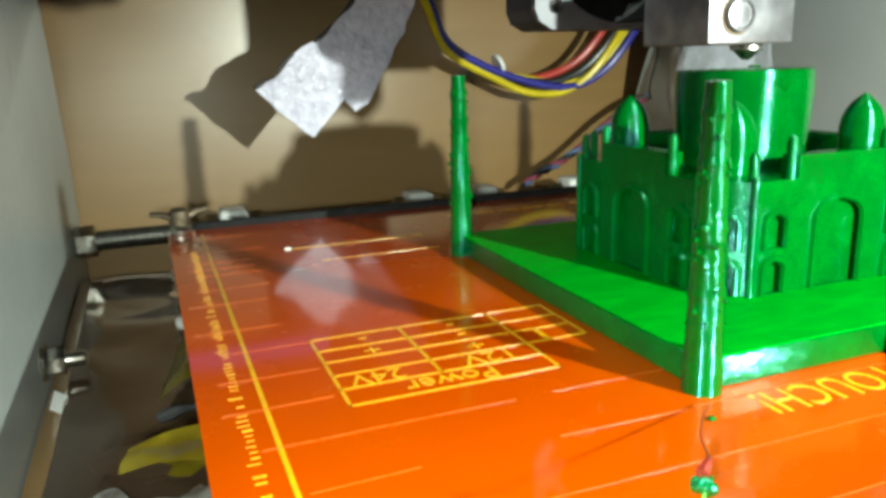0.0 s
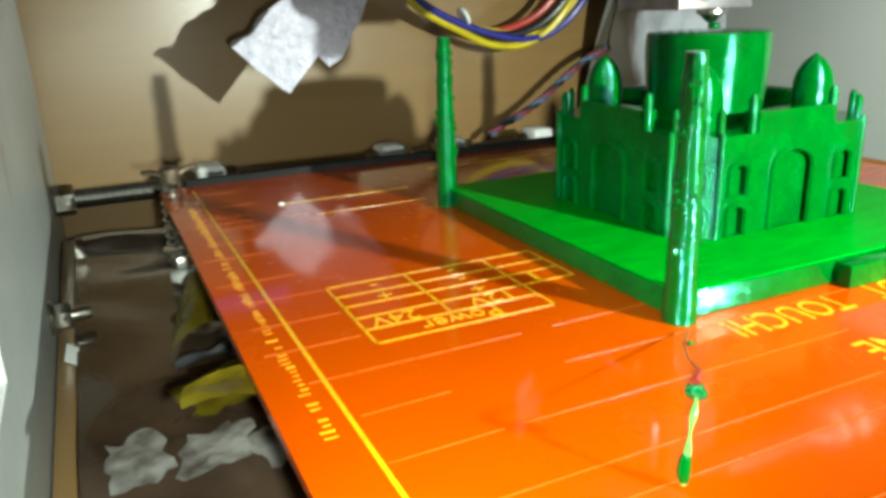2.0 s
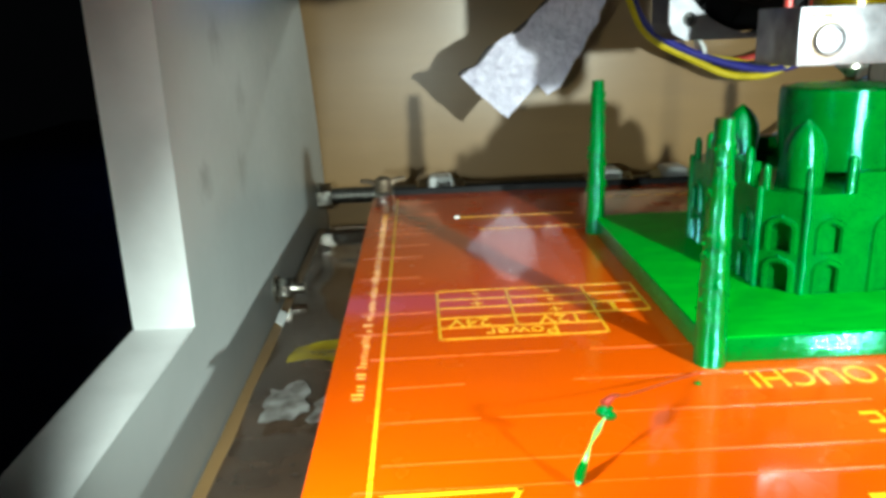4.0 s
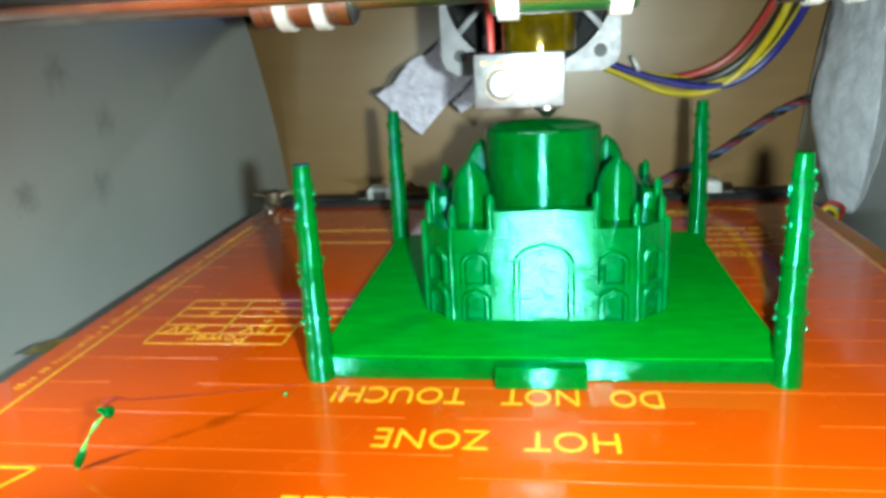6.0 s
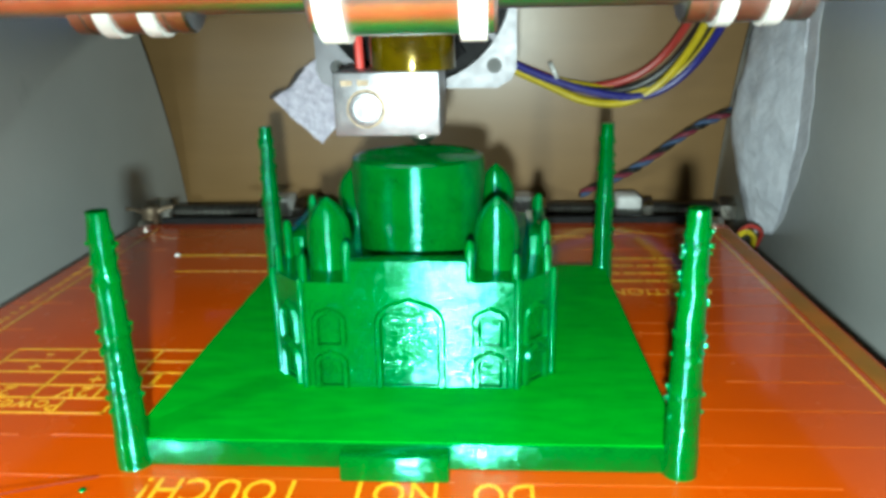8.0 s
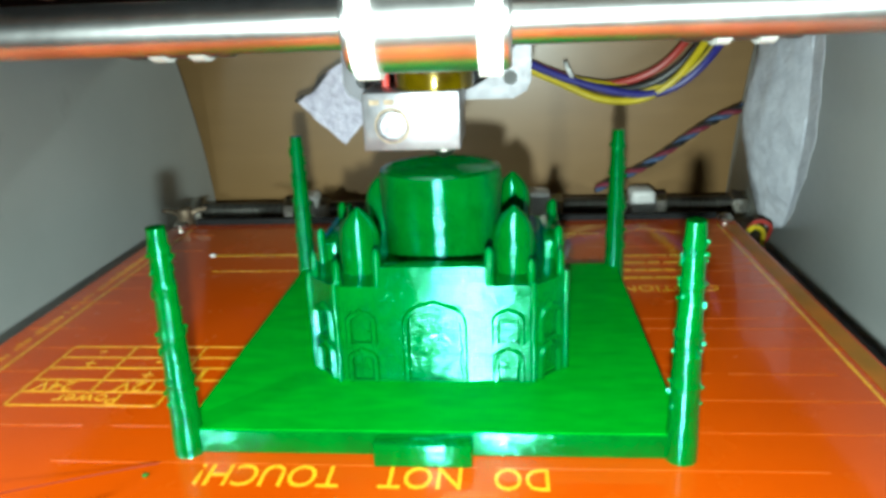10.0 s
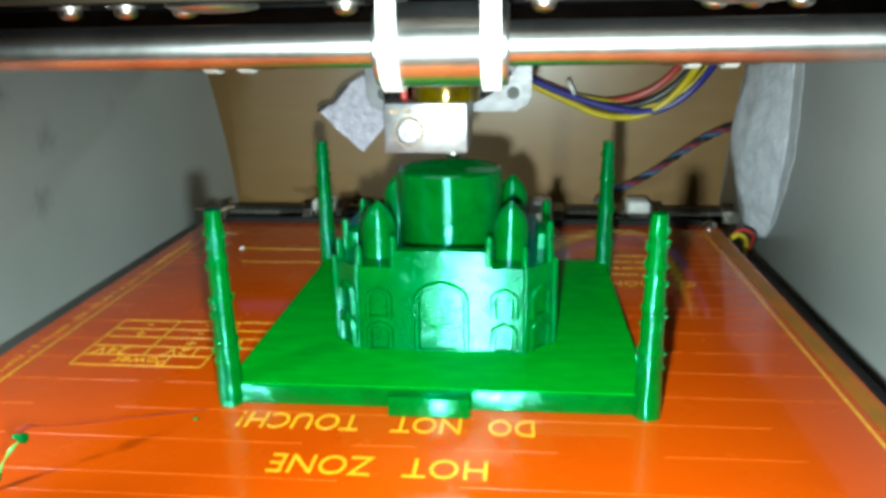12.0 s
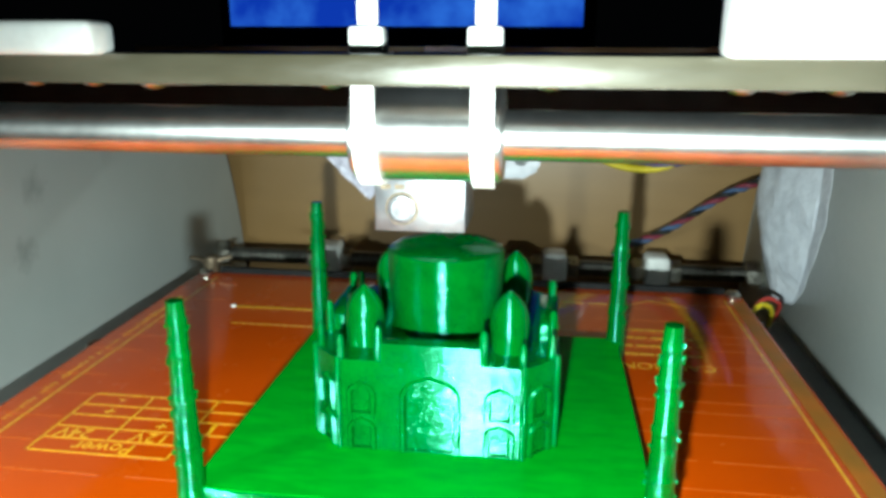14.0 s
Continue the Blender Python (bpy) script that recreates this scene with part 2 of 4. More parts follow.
def rod_x(x0, x1, y, z, r, sides=32, bm=None):
    c = min(r * 0.25, 0.0006)
    return lathe([(r - c, 0), (r, c), (r, x1 - x0 - c), (r - c, x1 - x0)], sides,
                 Matrix.Translation((x0, y, z)) @ Matrix.Rotation(math.pi / 2, 4, "Y"), bm)


def tube(points, r, sides=8, bm=None, taper=None):
    """A round cord along points, smoothed."""
    pts = [Vector(p) for p in points]
    fine = []
    n = len(pts)
    for i in range(n - 1):
        p0, p1, p2, p3 = pts[max(i - 1, 0)], pts[i], pts[i + 1], pts[min(i + 2, n - 1)]
        for k in range(8):
            t = k / 8
            fine.append(0.5 * ((2 * p1) + (p2 - p0) * t + (2 * p0 - 5 * p1 + 4 * p2 - p3) * t * t + (3 * p1 - p0 - 3 * p2 + p3) * t ** 3))
    fine.append(pts[-1])
    own = bmesh.new()
    rings = []
    up = Vector((0.13, 0.31, 0.94)).normalized()
    for i, p in enumerate(fine):
        d = (fine[min(i + 1, len(fine) - 1)] - fine[max(i - 1, 0)]).normalized()
        side = d.cross(up).normalized()
        other = side.cross(d)
        rr = r * (taper(i / (len(fine) - 1)) if taper else 1)
        rings.append([own.verts.new(p + rr * (math.cos(2 * math.pi * k / sides) * side + math.sin(2 * math.pi * k / sides) * other))
                      for k in range(sides)])
    for a, b in zip(rings, rings[1:]):
        for i in range(sides):
            j = (i + 1) % sides
            own.faces.new((a[i], a[j], b[j], b[i]))
    own.faces.new(rings[0][::-1])
    own.faces.new(rings[-1])
    if bm is None:
        return own
    return join(bm, own)


def ribbon(path, x, w, thick, bm):
    """A flat band of width 2 w along (y, z) points, as one closed strip."""
    rings = []
    for i, (py, pz) in enumerate(path):
        a, c = path[max(i - 1, 0)], path[min(i + 1, len(path) - 1)]
        d = Vector((c[0] - a[0], c[1] - a[1])).normalized() * thick / 2
        rings.append([bm.verts.new(p) for p in ((x - w, py - d.y, pz + d.x), (x + w, py - d.y, pz + d.x), (x + w, py + d.y, pz - d.x),
                                                (x - w, py + d.y, pz - d.x))])
    for a, c in zip(rings, rings[1:]):
        for i in range(4):
            j = (i + 1) % 4
            bm.faces.new((a[i], a[j], c[j], c[i]))
    bm.faces.new(rings[0][::-1])
    bm.faces.new(rings[-1])
    return bm


def curve_mesh(name, outlines, depth, mat):
    """A flat plate of the given thickness (centred on z = 0) with outlines: the first outer, the rest holes."""
    cu = bpy.data.curves.new(name, "CURVE")
    cu.dimensions, cu.fill_mode, cu.extrude = "2D", "BOTH", depth / 2
    for outline in outlines:
        sp = cu.splines.new("POLY")
        sp.points.add(len(outline) - 1)
        for p, (x, y) in zip(sp.points, outline):
            p.co = (x, y, 0, 1)
        sp.use_cyclic_u = True
    tmp = bpy.data.objects.new(name, cu)
    me = bpy.data.meshes.new_from_object(tmp)
    bpy.data.objects.remove(tmp)
    bpy.data.curves.remove(cu)
    bm = bmesh.new()
    bm.from_mesh(me)
    bmesh.ops.remove_doubles(bm, verts=bm.verts[:], dist=1e-6)
    for f in bm.faces:
        f.smooth = False
    bm.to_mesh(me)
    bm.free()
    me.materials.clear()
    me.materials.append(mat)
    return me


def text_mesh(name, words, size, mat, width=None):
    """Lettering, flat, centred on the origin; squeezed to a width where one is given."""
    cu = bpy.data.curves.new(name, "FONT")
    cu.body, cu.size, cu.align_x, cu.align_y, cu.extrude, cu.resolution_u = words, size, "CENTER", "CENTER", 0.00003, 3
    tmp = bpy.data.objects.new(name, cu)
    me = bpy.data.meshes.new_from_object(tmp)
    bpy.data.objects.remove(tmp)
    bpy.data.curves.remove(cu)
    me.materials.clear()
    me.materials.append(mat)
    if width:
        xs = [v.co.x for v in me.vertices]
        k = width / (max(xs) - min(xs))
        c = (max(xs) + min(xs)) / 2
        for v in me.vertices:
            v.co.x = (v.co.x - c) * k
    return me


# ---- the printer's case ----
LEFT, RIGHT = -0.149, 0.132
FLOOR, TOP = -0.050, 0.0845
STOP = -0.011      # the side panels are cut away in front of this line
SILL = -0.003      # and left standing up to this height


def back(z):
    """Where the curved rear edge of the side panels lies: they grow shorter towards their top."""
    d = z + 0.020
    return 0.234 - 0.19 * d - (2.1 * d * d if d > 0 else 0.0)


def side_panel(name, x0, x1):
    """A thick side panel, cut down to a low sill at the front and sloping at the rear."""
    bm = bmesh.new()
    rear = [(back(z), z) for z in (FLOOR + (TOP - FLOOR) * i / 14 for i in range(15))]
    outline = [(-0.140, FLOOR)] + rear + [(STOP, TOP), (STOP, SILL), (-0.140, SILL)]
    a = [bm.verts.new((x0, y, z)) for y, z in outline]
    b = [bm.verts.new((x1, y, z)) for y, z in outline]
    bm.faces.new(a)
    bm.faces.new(b[::-1])
    for i in range(len(outline)):
        j = (i + 1) % len(outline)
        bm.faces.new((a[i], a[j], b[j], b[i]))
    bmesh.ops.bevel(bm, geom=bm.edges[:], offset=0.0006, segments=2, profile=0.5, affect="EDGES")
    ob = part(name, bm, GREY_PAINT)
    ob.data.materials.append(WHITE_LIT_EDGE_SLIP)      # the cut front edges are whitened, putting the torch's glare into the colour
    for face in ob.data.polygons:
        if face.normal.y < -0.7 or (face.normal.z > 0.7 and face.center.y < STOP):
            face.material_index = 1
    return ob


wall_left = tagged(side_panel("wall_left", LEFT - 0.014, LEFT), "thick grey painted side panel of a printer case, smudged",
                   "wall", kind="structure")
wall_right = tagged(side_panel("wall_right", RIGHT, RIGHT + 0.014), "thick grey painted side panel of a printer case",
                    "wall", kind="structure")

BACK = 0.242
wall_back = tagged(part("wall_back", box(LEFT - 0.060, RIGHT + 0.060, BACK, BACK + 0.006, FLOOR, 0.0892), FIBREBOARD),
                   "tan fibreboard back panel of a printer case", "wall", kind="structure")
floor = tagged(part("floor", box(LEFT - 0.06, RIGHT + 0.06, -0.20, 0.26, FLOOR - 0.006, FLOOR), FIBREBOARD),
               "tan fibreboard bottom of the printer case", "floor", kind="structure")

ground = tagged(part("ground", box(-0.62, 0.50, -0.42, 1.00, FLOOR - 0.036, FLOOR - 0.006, 0.002), DARK_TABLE), "dark tabletop under the printer",
                "tabletop", kind="structure")

# ---- heated bed ----
BX, BY = -0.0078, 0.0005      # middle of the bed
HALF = 0.1065


def rounded(hx, hy, r, n=5):
    pts = []
    for cx, cy, a0 in ((hx - r, hy - r, 0), (r - hx, hy - r, 90), (r - hx, r - hy, 180), (hx - r, r - hy, 270)):
        for i in range(n + 1):
            a = radians(a0 + 90 * i / n)
            pts.append((cx + r * math.cos(a), cy + r * math.sin(a)))
    return pts


bed = thing("heated_bed", "orange circuit-board heated bed with yellow printed markings under clear tape", "heated bed",
            place=pose(BX, BY, 0))
# added black bar that draws the dark line along the bed's rear edge
part("rear_dark_line", box(-0.0985, 0.1010, 0.1068, 0.1092, -0.0060, 0.0021, 0.0004), MATTE_BLACK, bed, "thin black line along the rear edge")
part("board", curve_mesh("board", [rounded(HALF, HALF, 0.004)], 0.0018, ORANGE), None, parent=bed, place=pose(0, 0, -0.0009))


def line(x0, y0, x1, y1, w, name="printed_line", mat=None, z=0.00004):
    """A printed line on the bed, in the case's coordinates."""
    a, b = Vector((x0 - BX, y0 - BY)), Vector((x1 - BX, y1 - BY))
    d = (b - a).normalized() * w / 2
    n = Vector((-d.y, d.x))
    return part(name, curve_mesh(name, [[(a - d + n)[:], (b + d + n)[:], (b + d - n)[:], (a - d - n)[:]]], 0.00006, mat or YELLOW), None,
                parent=bed, place=pose(0, 0, z))


def words(text, x, y, size, width=None, name="lettering"):
    """Lettering that reads from the far side of the bed."""
    return part(name, text_mesh(name, text, size, YELLOW, width), None, parent=bed, place=pose(x - BX, y - BY, 0.00004, 0, 0, 180))


def bars(x0, x1, y, h, pieces, name="unreadable_line", seed=3):
    """A row of writing too small to read: short bars."""
    rnd = random.Random(seed)
    x = x0
    step = (x1 - x0) / pieces
    for i in range(pieces):
        w = step * rnd.uniform(0.78, 0.94)
        line(x + h / 2, y, x + w - h / 2, y, h, name)
        x += step

# borders and markings
line(-0.1050, -0.1040, -0.1050, 0.1000, 0.0007)
line(0.0915, -0.1040, 0.0915, 0.1000, 0.0007)
line(-0.1050, -0.1040, 0.0915, -0.1040, 0.0008)
rnd = random.Random(5)
for x, y0, n, side in ((-0.1085, -0.0560, 84, -1), (0.0957, -0.0800, 96, 1)):
    for i in range(n):
        if rnd.random() > 0.12:
            line(x - 0.0005 * side, y0 + i * 0.0016, x + side * rnd.choice((0.0003, 0.0006, 0.0010)), y0 + i * 0.0016, rnd.choice((0.00025, 0.0004, 0.0006)),
                 "unreadable_letter")
words("DO", 0.0183, -0.0556, 0.0092, 0.0096)
words("NOT", 0.0005, -0.0556, 0.0092, 0.0146)
words("TOUCH!", -0.0270, -0.0556, 0.0092, 0.0264)
words("HOT", 0.0060, -0.0715, 0.0092, 0.0160)
words("ZONE", -0.0182, -0.0715, 0.0092, 0.0204)
bars(-0.0390, 0.0560, -0.0908, 0.0022, 26, seed=4)
for x0, x1, n in ((-0.0582, -0.0336, 6), (-0.0285, -0.0105, 4), (-0.0070, 0.0135, 5), (0.0165, 0.0420, 6)):
    bars(x0, x1, -0.0992, 0.0036, n, seed=5)
# warning triangle
line(-0.1033, -0.0849, -0.0842, -0.0845, 0.0007)
line(-0.1033, -0.0849, -0.0929, -0.1028, 0.0007)
line(-0.0929, -0.1028, -0.0842, -0.0845, 0.0007)
line(-0.0962, -0.0880, -0.0934, -0.0958, 0.0026)
line(-0.0925, -0.0875, -0.0900, -0.0875, 0.0010)
# power table
for y, x1 in ((-0.0030, -0.0470), (-0.0090, -0.0470), (-0.0145, -0.0470), (-0.0205, -0.0470), (-0.0260, -0.0590), (-0.0320, -0.0590)):
    line(-0.0935, y, x1, y, 0.00055)
for x, y0 in ((-0.0935, -0.0320), (-0.0770, -0.0260), (-0.0590, -0.0320), (-0.0470, -0.0205)):
    line(x, y0, x, -0.0030, 0.00055)
words("Power", -0.0765, -0.0290, 0.0062, 0.0150)
words("24V", -0.0870, -0.0232, 0.0060, 0.0090)
words("12V", -0.0680, -0.0232, 0.0060, 0.0085)
words("+", -0.0845, -0.0118, 0.0060)
words("+", -0.0675, -0.0175, 0.0060)
words("-", -0.0845, -0.0062, 0.0060)
words("-", -0.0675, -0.0118, 0.0060)
words("-", -0.0675, -0.0062, 0.0060)
line(-0.0545, -0.0200, -0.0545, -0.0150, 0.0010, "unreadable_line")
# far markings
line(-0.0830, 0.0690, -0.0470, 0.0690, 0.0017)
# pin in plain white, so that its glint sits in the colour
part("glinting_pin", lathe([(0.0010, 0.0), (0.0009, 0.0003), (0.0005, 0.0005), (0.0001, 0.0006)], 16, Matrix.Translation((-0.0848 - BX, 0.0690 - BY, 0.00004))), WHITE_NYLON, bed,
     "small solder pin, white in place of its glint")
bars(-0.0790, -0.0470, 0.0530, 0.0006, 11)
words("CAUTION", 0.0620, 0.0365, 0.0062, 0.0270)
for i in range(4):
    bars(0.0500, 0.0740 - 0.002 * (i % 2), 0.0450 + 0.0068 * i, 0.0014, 5, seed=20 + i)
line(0.0560, 0.0900, 0.0640, 0.0960, 0.0007)
line(0.0640, 0.0960, 0.0760, 0.0900, 0.0007)
bars(-0.0300, 0.0500, 0.0900, 0.0012, 9, seed=31)
# a band of dirty brown tape along one edge of the board
EDGE_TAPE = material("dirty_brown_tape", (0.36, 0.11, 0.012), rough=0.4, Specular_IOR_Level=0.12, second=(0.22, 0.10, 0.015), scale=90, amount=0.8, bump=0.0001, bump_scale=120)
line(0.0956, -0.0990, 0.0956, 0.0965, 0.0046, "edge_tape", EDGE_TAPE, 0.00016)["label"] = "dirty brown tape along the board edge"
# clear tape laid across the board in strips: only their edges show
rnd = random.Random(11)
y = -0.0960
while y < 0.100:
    x = -0.1135 + 0.01 * rnd.random()
    while x < 0.092:
        if y > -0.036 and -0.105 < x < 0.040:      # the tape lies tight in the middle and shows no edge
            x = 0.040 + 0.02 * rnd.random()
            continue
        w = min(0.016 if y > -0.036 and x < 0 else 1.0, rnd.uniform(0.012, 0.09), 0.0975 - x)
        line(x, y + rnd.uniform(-0.0002, 0.0002), x + w, y + rnd.uniform(-0.0003, 0.0003), rnd.choice((0.00010, 0.00016, 0.00022)), "tape_edge",
             TAPE_EDGE, 0.00009)
        x += w + rnd.uniform(0.001, 0.03)
    y += rnd.choice((0.0118, 0.0125, 0.0122, 0.0062))


def corner_bolt(x, y):
    """A levelling bolt through a corner of the bed, on a spring."""
    ob = thing("levelling_bolt", "small steel levelling bolt with a coil spring under the bed corner", "bolt", "levelling bolts",
               place=pose(x, y, 0))
    part("bolt_head", lathe([(0.0014, 0.0), (0.0027, 0.0002), (0.0028, 0.0014), (0.0020, 0.0024), (0.0008, 0.0026)], 20), STEEL, ob)
    part("shank", lathe([(0.0014, -0.0262), (0.0014, -0.0019)], 12), STEEL, ob)
    turns = [(0.0034 * math.cos(k * 0.7), 0.0034 * math.sin(k * 0.7), -0.0022 - 0.0155 * k / 54) for k in range(55)]
    part("spring", tube(turns, 0.0005, 6), STEEL, ob)
    part("washer", lathe([(0.0016, -0.0192), (0.0052, -0.0192), (0.0052, -0.0182), (0.0016, -0.0182)], 20), STEEL, ob)
    part("nut", lathe([(0.0031, -0.0243), (0.0034, -0.0244), (0.0034, -0.0212), (0.0031, -0.0208)], 6), STEEL, ob)
    return ob


for x in (BX - 0.1030, BX + 0.1030):
    for y in (-0.1000, 0.1040):
        corner_bolt(x, y)

wing = thing("wing_nut", "dull dark wing nut lying on the bed corner", "wing nut", place=pose(-0.1105, 0.1082, 0.0042, 0, 0, 12))
part("collar", lathe([(0.0030, -0.004), (0.0034, -0.003), (0.0030, 0.0022), (0.0018, 0.0030)], 14), RUSTY, wing)
for s in (-1, 1):
    part("wing", tube([(0.002 * s, 0, 0.0), (0.0050 * s, 0, 0.0015), (0.0085 * s, 0, 0.0020)], 0.0012, 8, taper=lambda u: 1.1 - 0.5 * u), RUSTY, wing)

# bare board ledge along the foot of the left wall
tagged(part("trim", box(LEFT + 0.0006, -0.1436, -0.132, 0.192, FLOOR + 0.0004, -0.0335, 0.0006), FIBREBOARD), "bare tan board ledge along the foot of the side wall",
       "trim", kind="structure")

# ---- base sheet under the bed ----
SHEET = -0.030


def rumpled(x0, x1, y0, y1, z, nx, ny, amp, scale, seed=0.0, thick=0.0006):
    bm = bmesh.new()
    rows = []
    for j in range(ny + 1):
        rows.append([])
        for i in range(nx + 1):
            px, py = x0 + (x1 - x0) * i / nx, y0 + (y1 - y0) * j / ny
            rows[-1].append(bm.verts.new((px, py, z + amp * noise.noise((px * scale, py * scale, seed)))))
    faces = [bm.faces.new((rows[j][i], rows[j][i + 1], rows[j + 1][i + 1], rows[j + 1][i])) for j in range(ny) for i in range(nx)]
    bmesh.ops.solidify(bm, geom=faces, thickness=thick)
    return bm


base_sheet = thing("base_sheet", "dark brown glossy sheet lying under the heated bed", "base sheet")
part("sheet", rumpled(-0.1430, 0.1065, -0.130, 0.180, SHEET, 60, 70, 0.0012, 40), BROWN_SHEET, base_sheet)
for lo, hi in ((-0.1300, -0.1200), (0.1000, 0.1200)):
    part("batten", box(lo, hi, -0.125, 0.175, FLOOR, SHEET - 0.0022, 0.0008), FIBREBOARD, base_sheet)


def flap(name, pts, z, mat, curl, label, category, group=""):
    """A loose piece of thin film: an outline with a curl."""
    bm = bmesh.new()
    n = 10
    a0, a1, b0, b1 = [Vector((*p, 0)) for p in pts]
    rows = []
    for j in range(n + 1):
        rows.append([])
        for i in range(n + 1):
            u, v = i / n, j / n
            p = (a0 * (1 - u) + a1 * u) * (1 - v) + (b0 * (1 - u) + b1 * u) * v
            w = u * (1 - u) * 4 * 0.6 + v * 0.5
            rows[-1].append(bm.verts.new((p.x + 0.0006 * noise.noise(p * 300), p.y, z + curl * w + 0.0008 * noise.noise(p * 160))))
    faces = [bm.faces.new((rows[j][i], rows[j][i + 1], rows[j + 1][i + 1], rows[j + 1][i])) for j in range(n) for i in range(n)]
    bmesh.ops.solidify(bm, geom=faces, thickness=0.00025)
    return tagged(part(name, bm, mat), label, category, group)


def scrap(name, cx, cy, rx, ry, turn, z, mat, lift, seed, label, category, group=""):
    """A torn piece of thin film with a ragged outline, crumpled and lifted at one side."""
    bm = bmesh.new()
    n, m = 28, 7
    c, s = math.cos(radians(turn)), math.sin(radians(turn))
    rings = []
    for j in range(1, m + 1):
        rings.append([])
        for i in range(n):
            a = 2 * math.pi * i / n
            box_r = 1 / max(abs(math.cos(a)), abs(math.sin(a))) ** 0.7
            k = j / m * box_r * (1 + 0.45 * noise.noise(Vector((math.cos(a) * 2.6, math.sin(a) * 2.6, seed))))
            u, v = rx * k * math.cos(a), ry * k * math.sin(a)
            p = Vector((cx + u * c - v * s, cy + u * s + v * c, 0))
            h = lift * (0.5 + 0.5 * u / rx) ** 2 + 0.0004 * (1 + noise.noise(p * 170 + Vector((0, 0, seed)))) + 0.0007 * abs(noise.noise(p * 330)) + 0.0002 * noise.noise(p * 900)
            rings[-1].append(bm.verts.new((p.x, p.y, z + h)))
    mid = bm.verts.new((cx, cy, z + 0.25 * lift + 0.0005))
    faces = [bm.faces.new((mid, rings[0][i], rings[0][(i + 1) % n])) for i in range(n)]
    for a, d in zip(rings, rings[1:]):
        faces += [bm.faces.new((a[i], d[i], d[(i + 1) % n], a[(i + 1) % n])) for i in range(n)]
    bmesh.ops.solidify(bm, geom=faces, thickness=0.00018)
    return tagged(part(name, bm, mat), label, category, group)


FOIL = material("crumpled_clear_film", (0.55, 0.53, 0.50), rough=0.10, second=(0.16, 0.13, 0.11), scale=130, bump=0.0005, bump_scale=150, coat=0.6)
flap("tape_flap", ((-0.1215, 0.046), (-0.1030, 0.052), (-0.1130, 0.086), (-0.1020, 0.086)), SHEET + 0.0025, OLIVE_TAPE, 0.007,
     "olive amber tape flap curling out from under the bed", "tape", "tape flaps")
scrap("tape_flap", -0.1130, 0.0195, 0.0085, 0.0085, 20, SHEET + 0.0010, OLIVE_TAPE, 0.004, 1.3,
      "ragged olive amber tape end lying on the base sheet", "tape", "tape flaps")
flap("tape_flap", ((-0.1250, -0.0330), (-0.1125, -0.0350), (-0.1240, -0.0270), (-0.1125, -0.0235)), -0.0030, OLIVE_TAPE, 0.0012,
     "olive amber tape end sticking out at the bed edge", "tape", "tape flaps")
scrap("film_scrap", -0.1325, -0.0010, 0.0055, 0.0095, 8, SHEET + 0.0010, FOIL, 0.0010, 2.1, "scrap of crumpled clear film on the base sheet", "film scrap",
      "film scraps")
scrap("film_scrap", -0.1180, -0.0040, 0.0062, 0.0085, -12, SHEET + 0.0010, FOIL, 0.0020, 5.4, "scrap of crumpled clear film on the base sheet", "film scrap",
      "film scraps")
scrap("film_scrap", -0.1065, -0.0080, 0.0050, 0.0075, 15, SHEET + 0.0010, FOIL, 0.0025, 7.7, "scrap of crumpled clear film half under the bed", "film scrap",
      "film scraps")
tagged(part("dark_stick", tube([(-0.1215, 0.0330, SHEET + 0.0040), (-0.1165, 0.0335, SHEET + 0.0052), (-0.1120, 0.0345, SHEET + 0.0050), (-0.1060, 0.0360, SHEET + 0.0062)],
                               0.0013, 8, taper=lambda u: 0.8 + 0.3 * math.sin(u * 9)), BLACK_PLASTIC), "short dark stick lying on a tape flap", "stick")
slip = box(-0.0017, 0.0017, -0.0030, 0.0030, -0.0002, 0.0002)
tagged(part("paper_slip", slip, WHITE_LIT_EDGE_SLIP, place=pose(-0.1442, 0.062, -0.0300, 28, 38, 10)), "small white paper slip leaning in the floor gap", "paper slip")


def chip(x, y, z, size, mat, name, label, category, seed):
    bm = bmesh.new()
    bmesh.ops.create_icosphere(bm, subdivisions=2, radius=size)
    for v in bm.verts:
        v.co *= 1 + 0.5 * noise.noise(v.co * (2.2 / size) + Vector((seed, 0, 0)))
        v.co.z = max(v.co.z * 0.6, -0.35 * size)
    return tagged(part(name, bm, mat, place=pose(x, y, z + 0.33 * size)), label, category)


chip(-0.1110, 0.1010, SHEET + 0.001, 0.0045, WHITE_PLASTIC, "white_crumb", "white broken plastic crumb on the base sheet", "crumb", 3)


def wall_nut(x, y, z, way, label):
    """A threaded rod end with its nut and washer against a side wall. way: +1 from the left wall, -1 from the right one."""
    ob = thing("wall_bolt", label, "bolt", "bolts in the side walls", place=pose(x, y, z, 0, 90 * way, 0))
    part("washer", lathe([(0.002, 0.0), (0.0046, 0.0), (0.0048, 0.0005), (0.0046, 0.0010), (0.002, 0.0010)], 24), STEEL, ob)
    part("nut", lathe([(0.0034, 0.0010), (0.0038, 0.0015), (0.0038, 0.0052), (0.0034, 0.0057)], 6), STEEL, ob)
    part("stud", lathe([(0.0019, 0.0), (0.0019, 0.0102), (0.0016, 0.0107)], 16), STEEL, ob)
    return ob


wall_nut(LEFT, 0.0790, -0.0255, 1, "zinc nut and stud end low on the side wall")

# ---- rod across the back ----
ROD_Y, ROD_Z = 0.200, -0.0190
back_rod = thing("back_rod", "steel rod across the back with nuts at both walls", "rod")
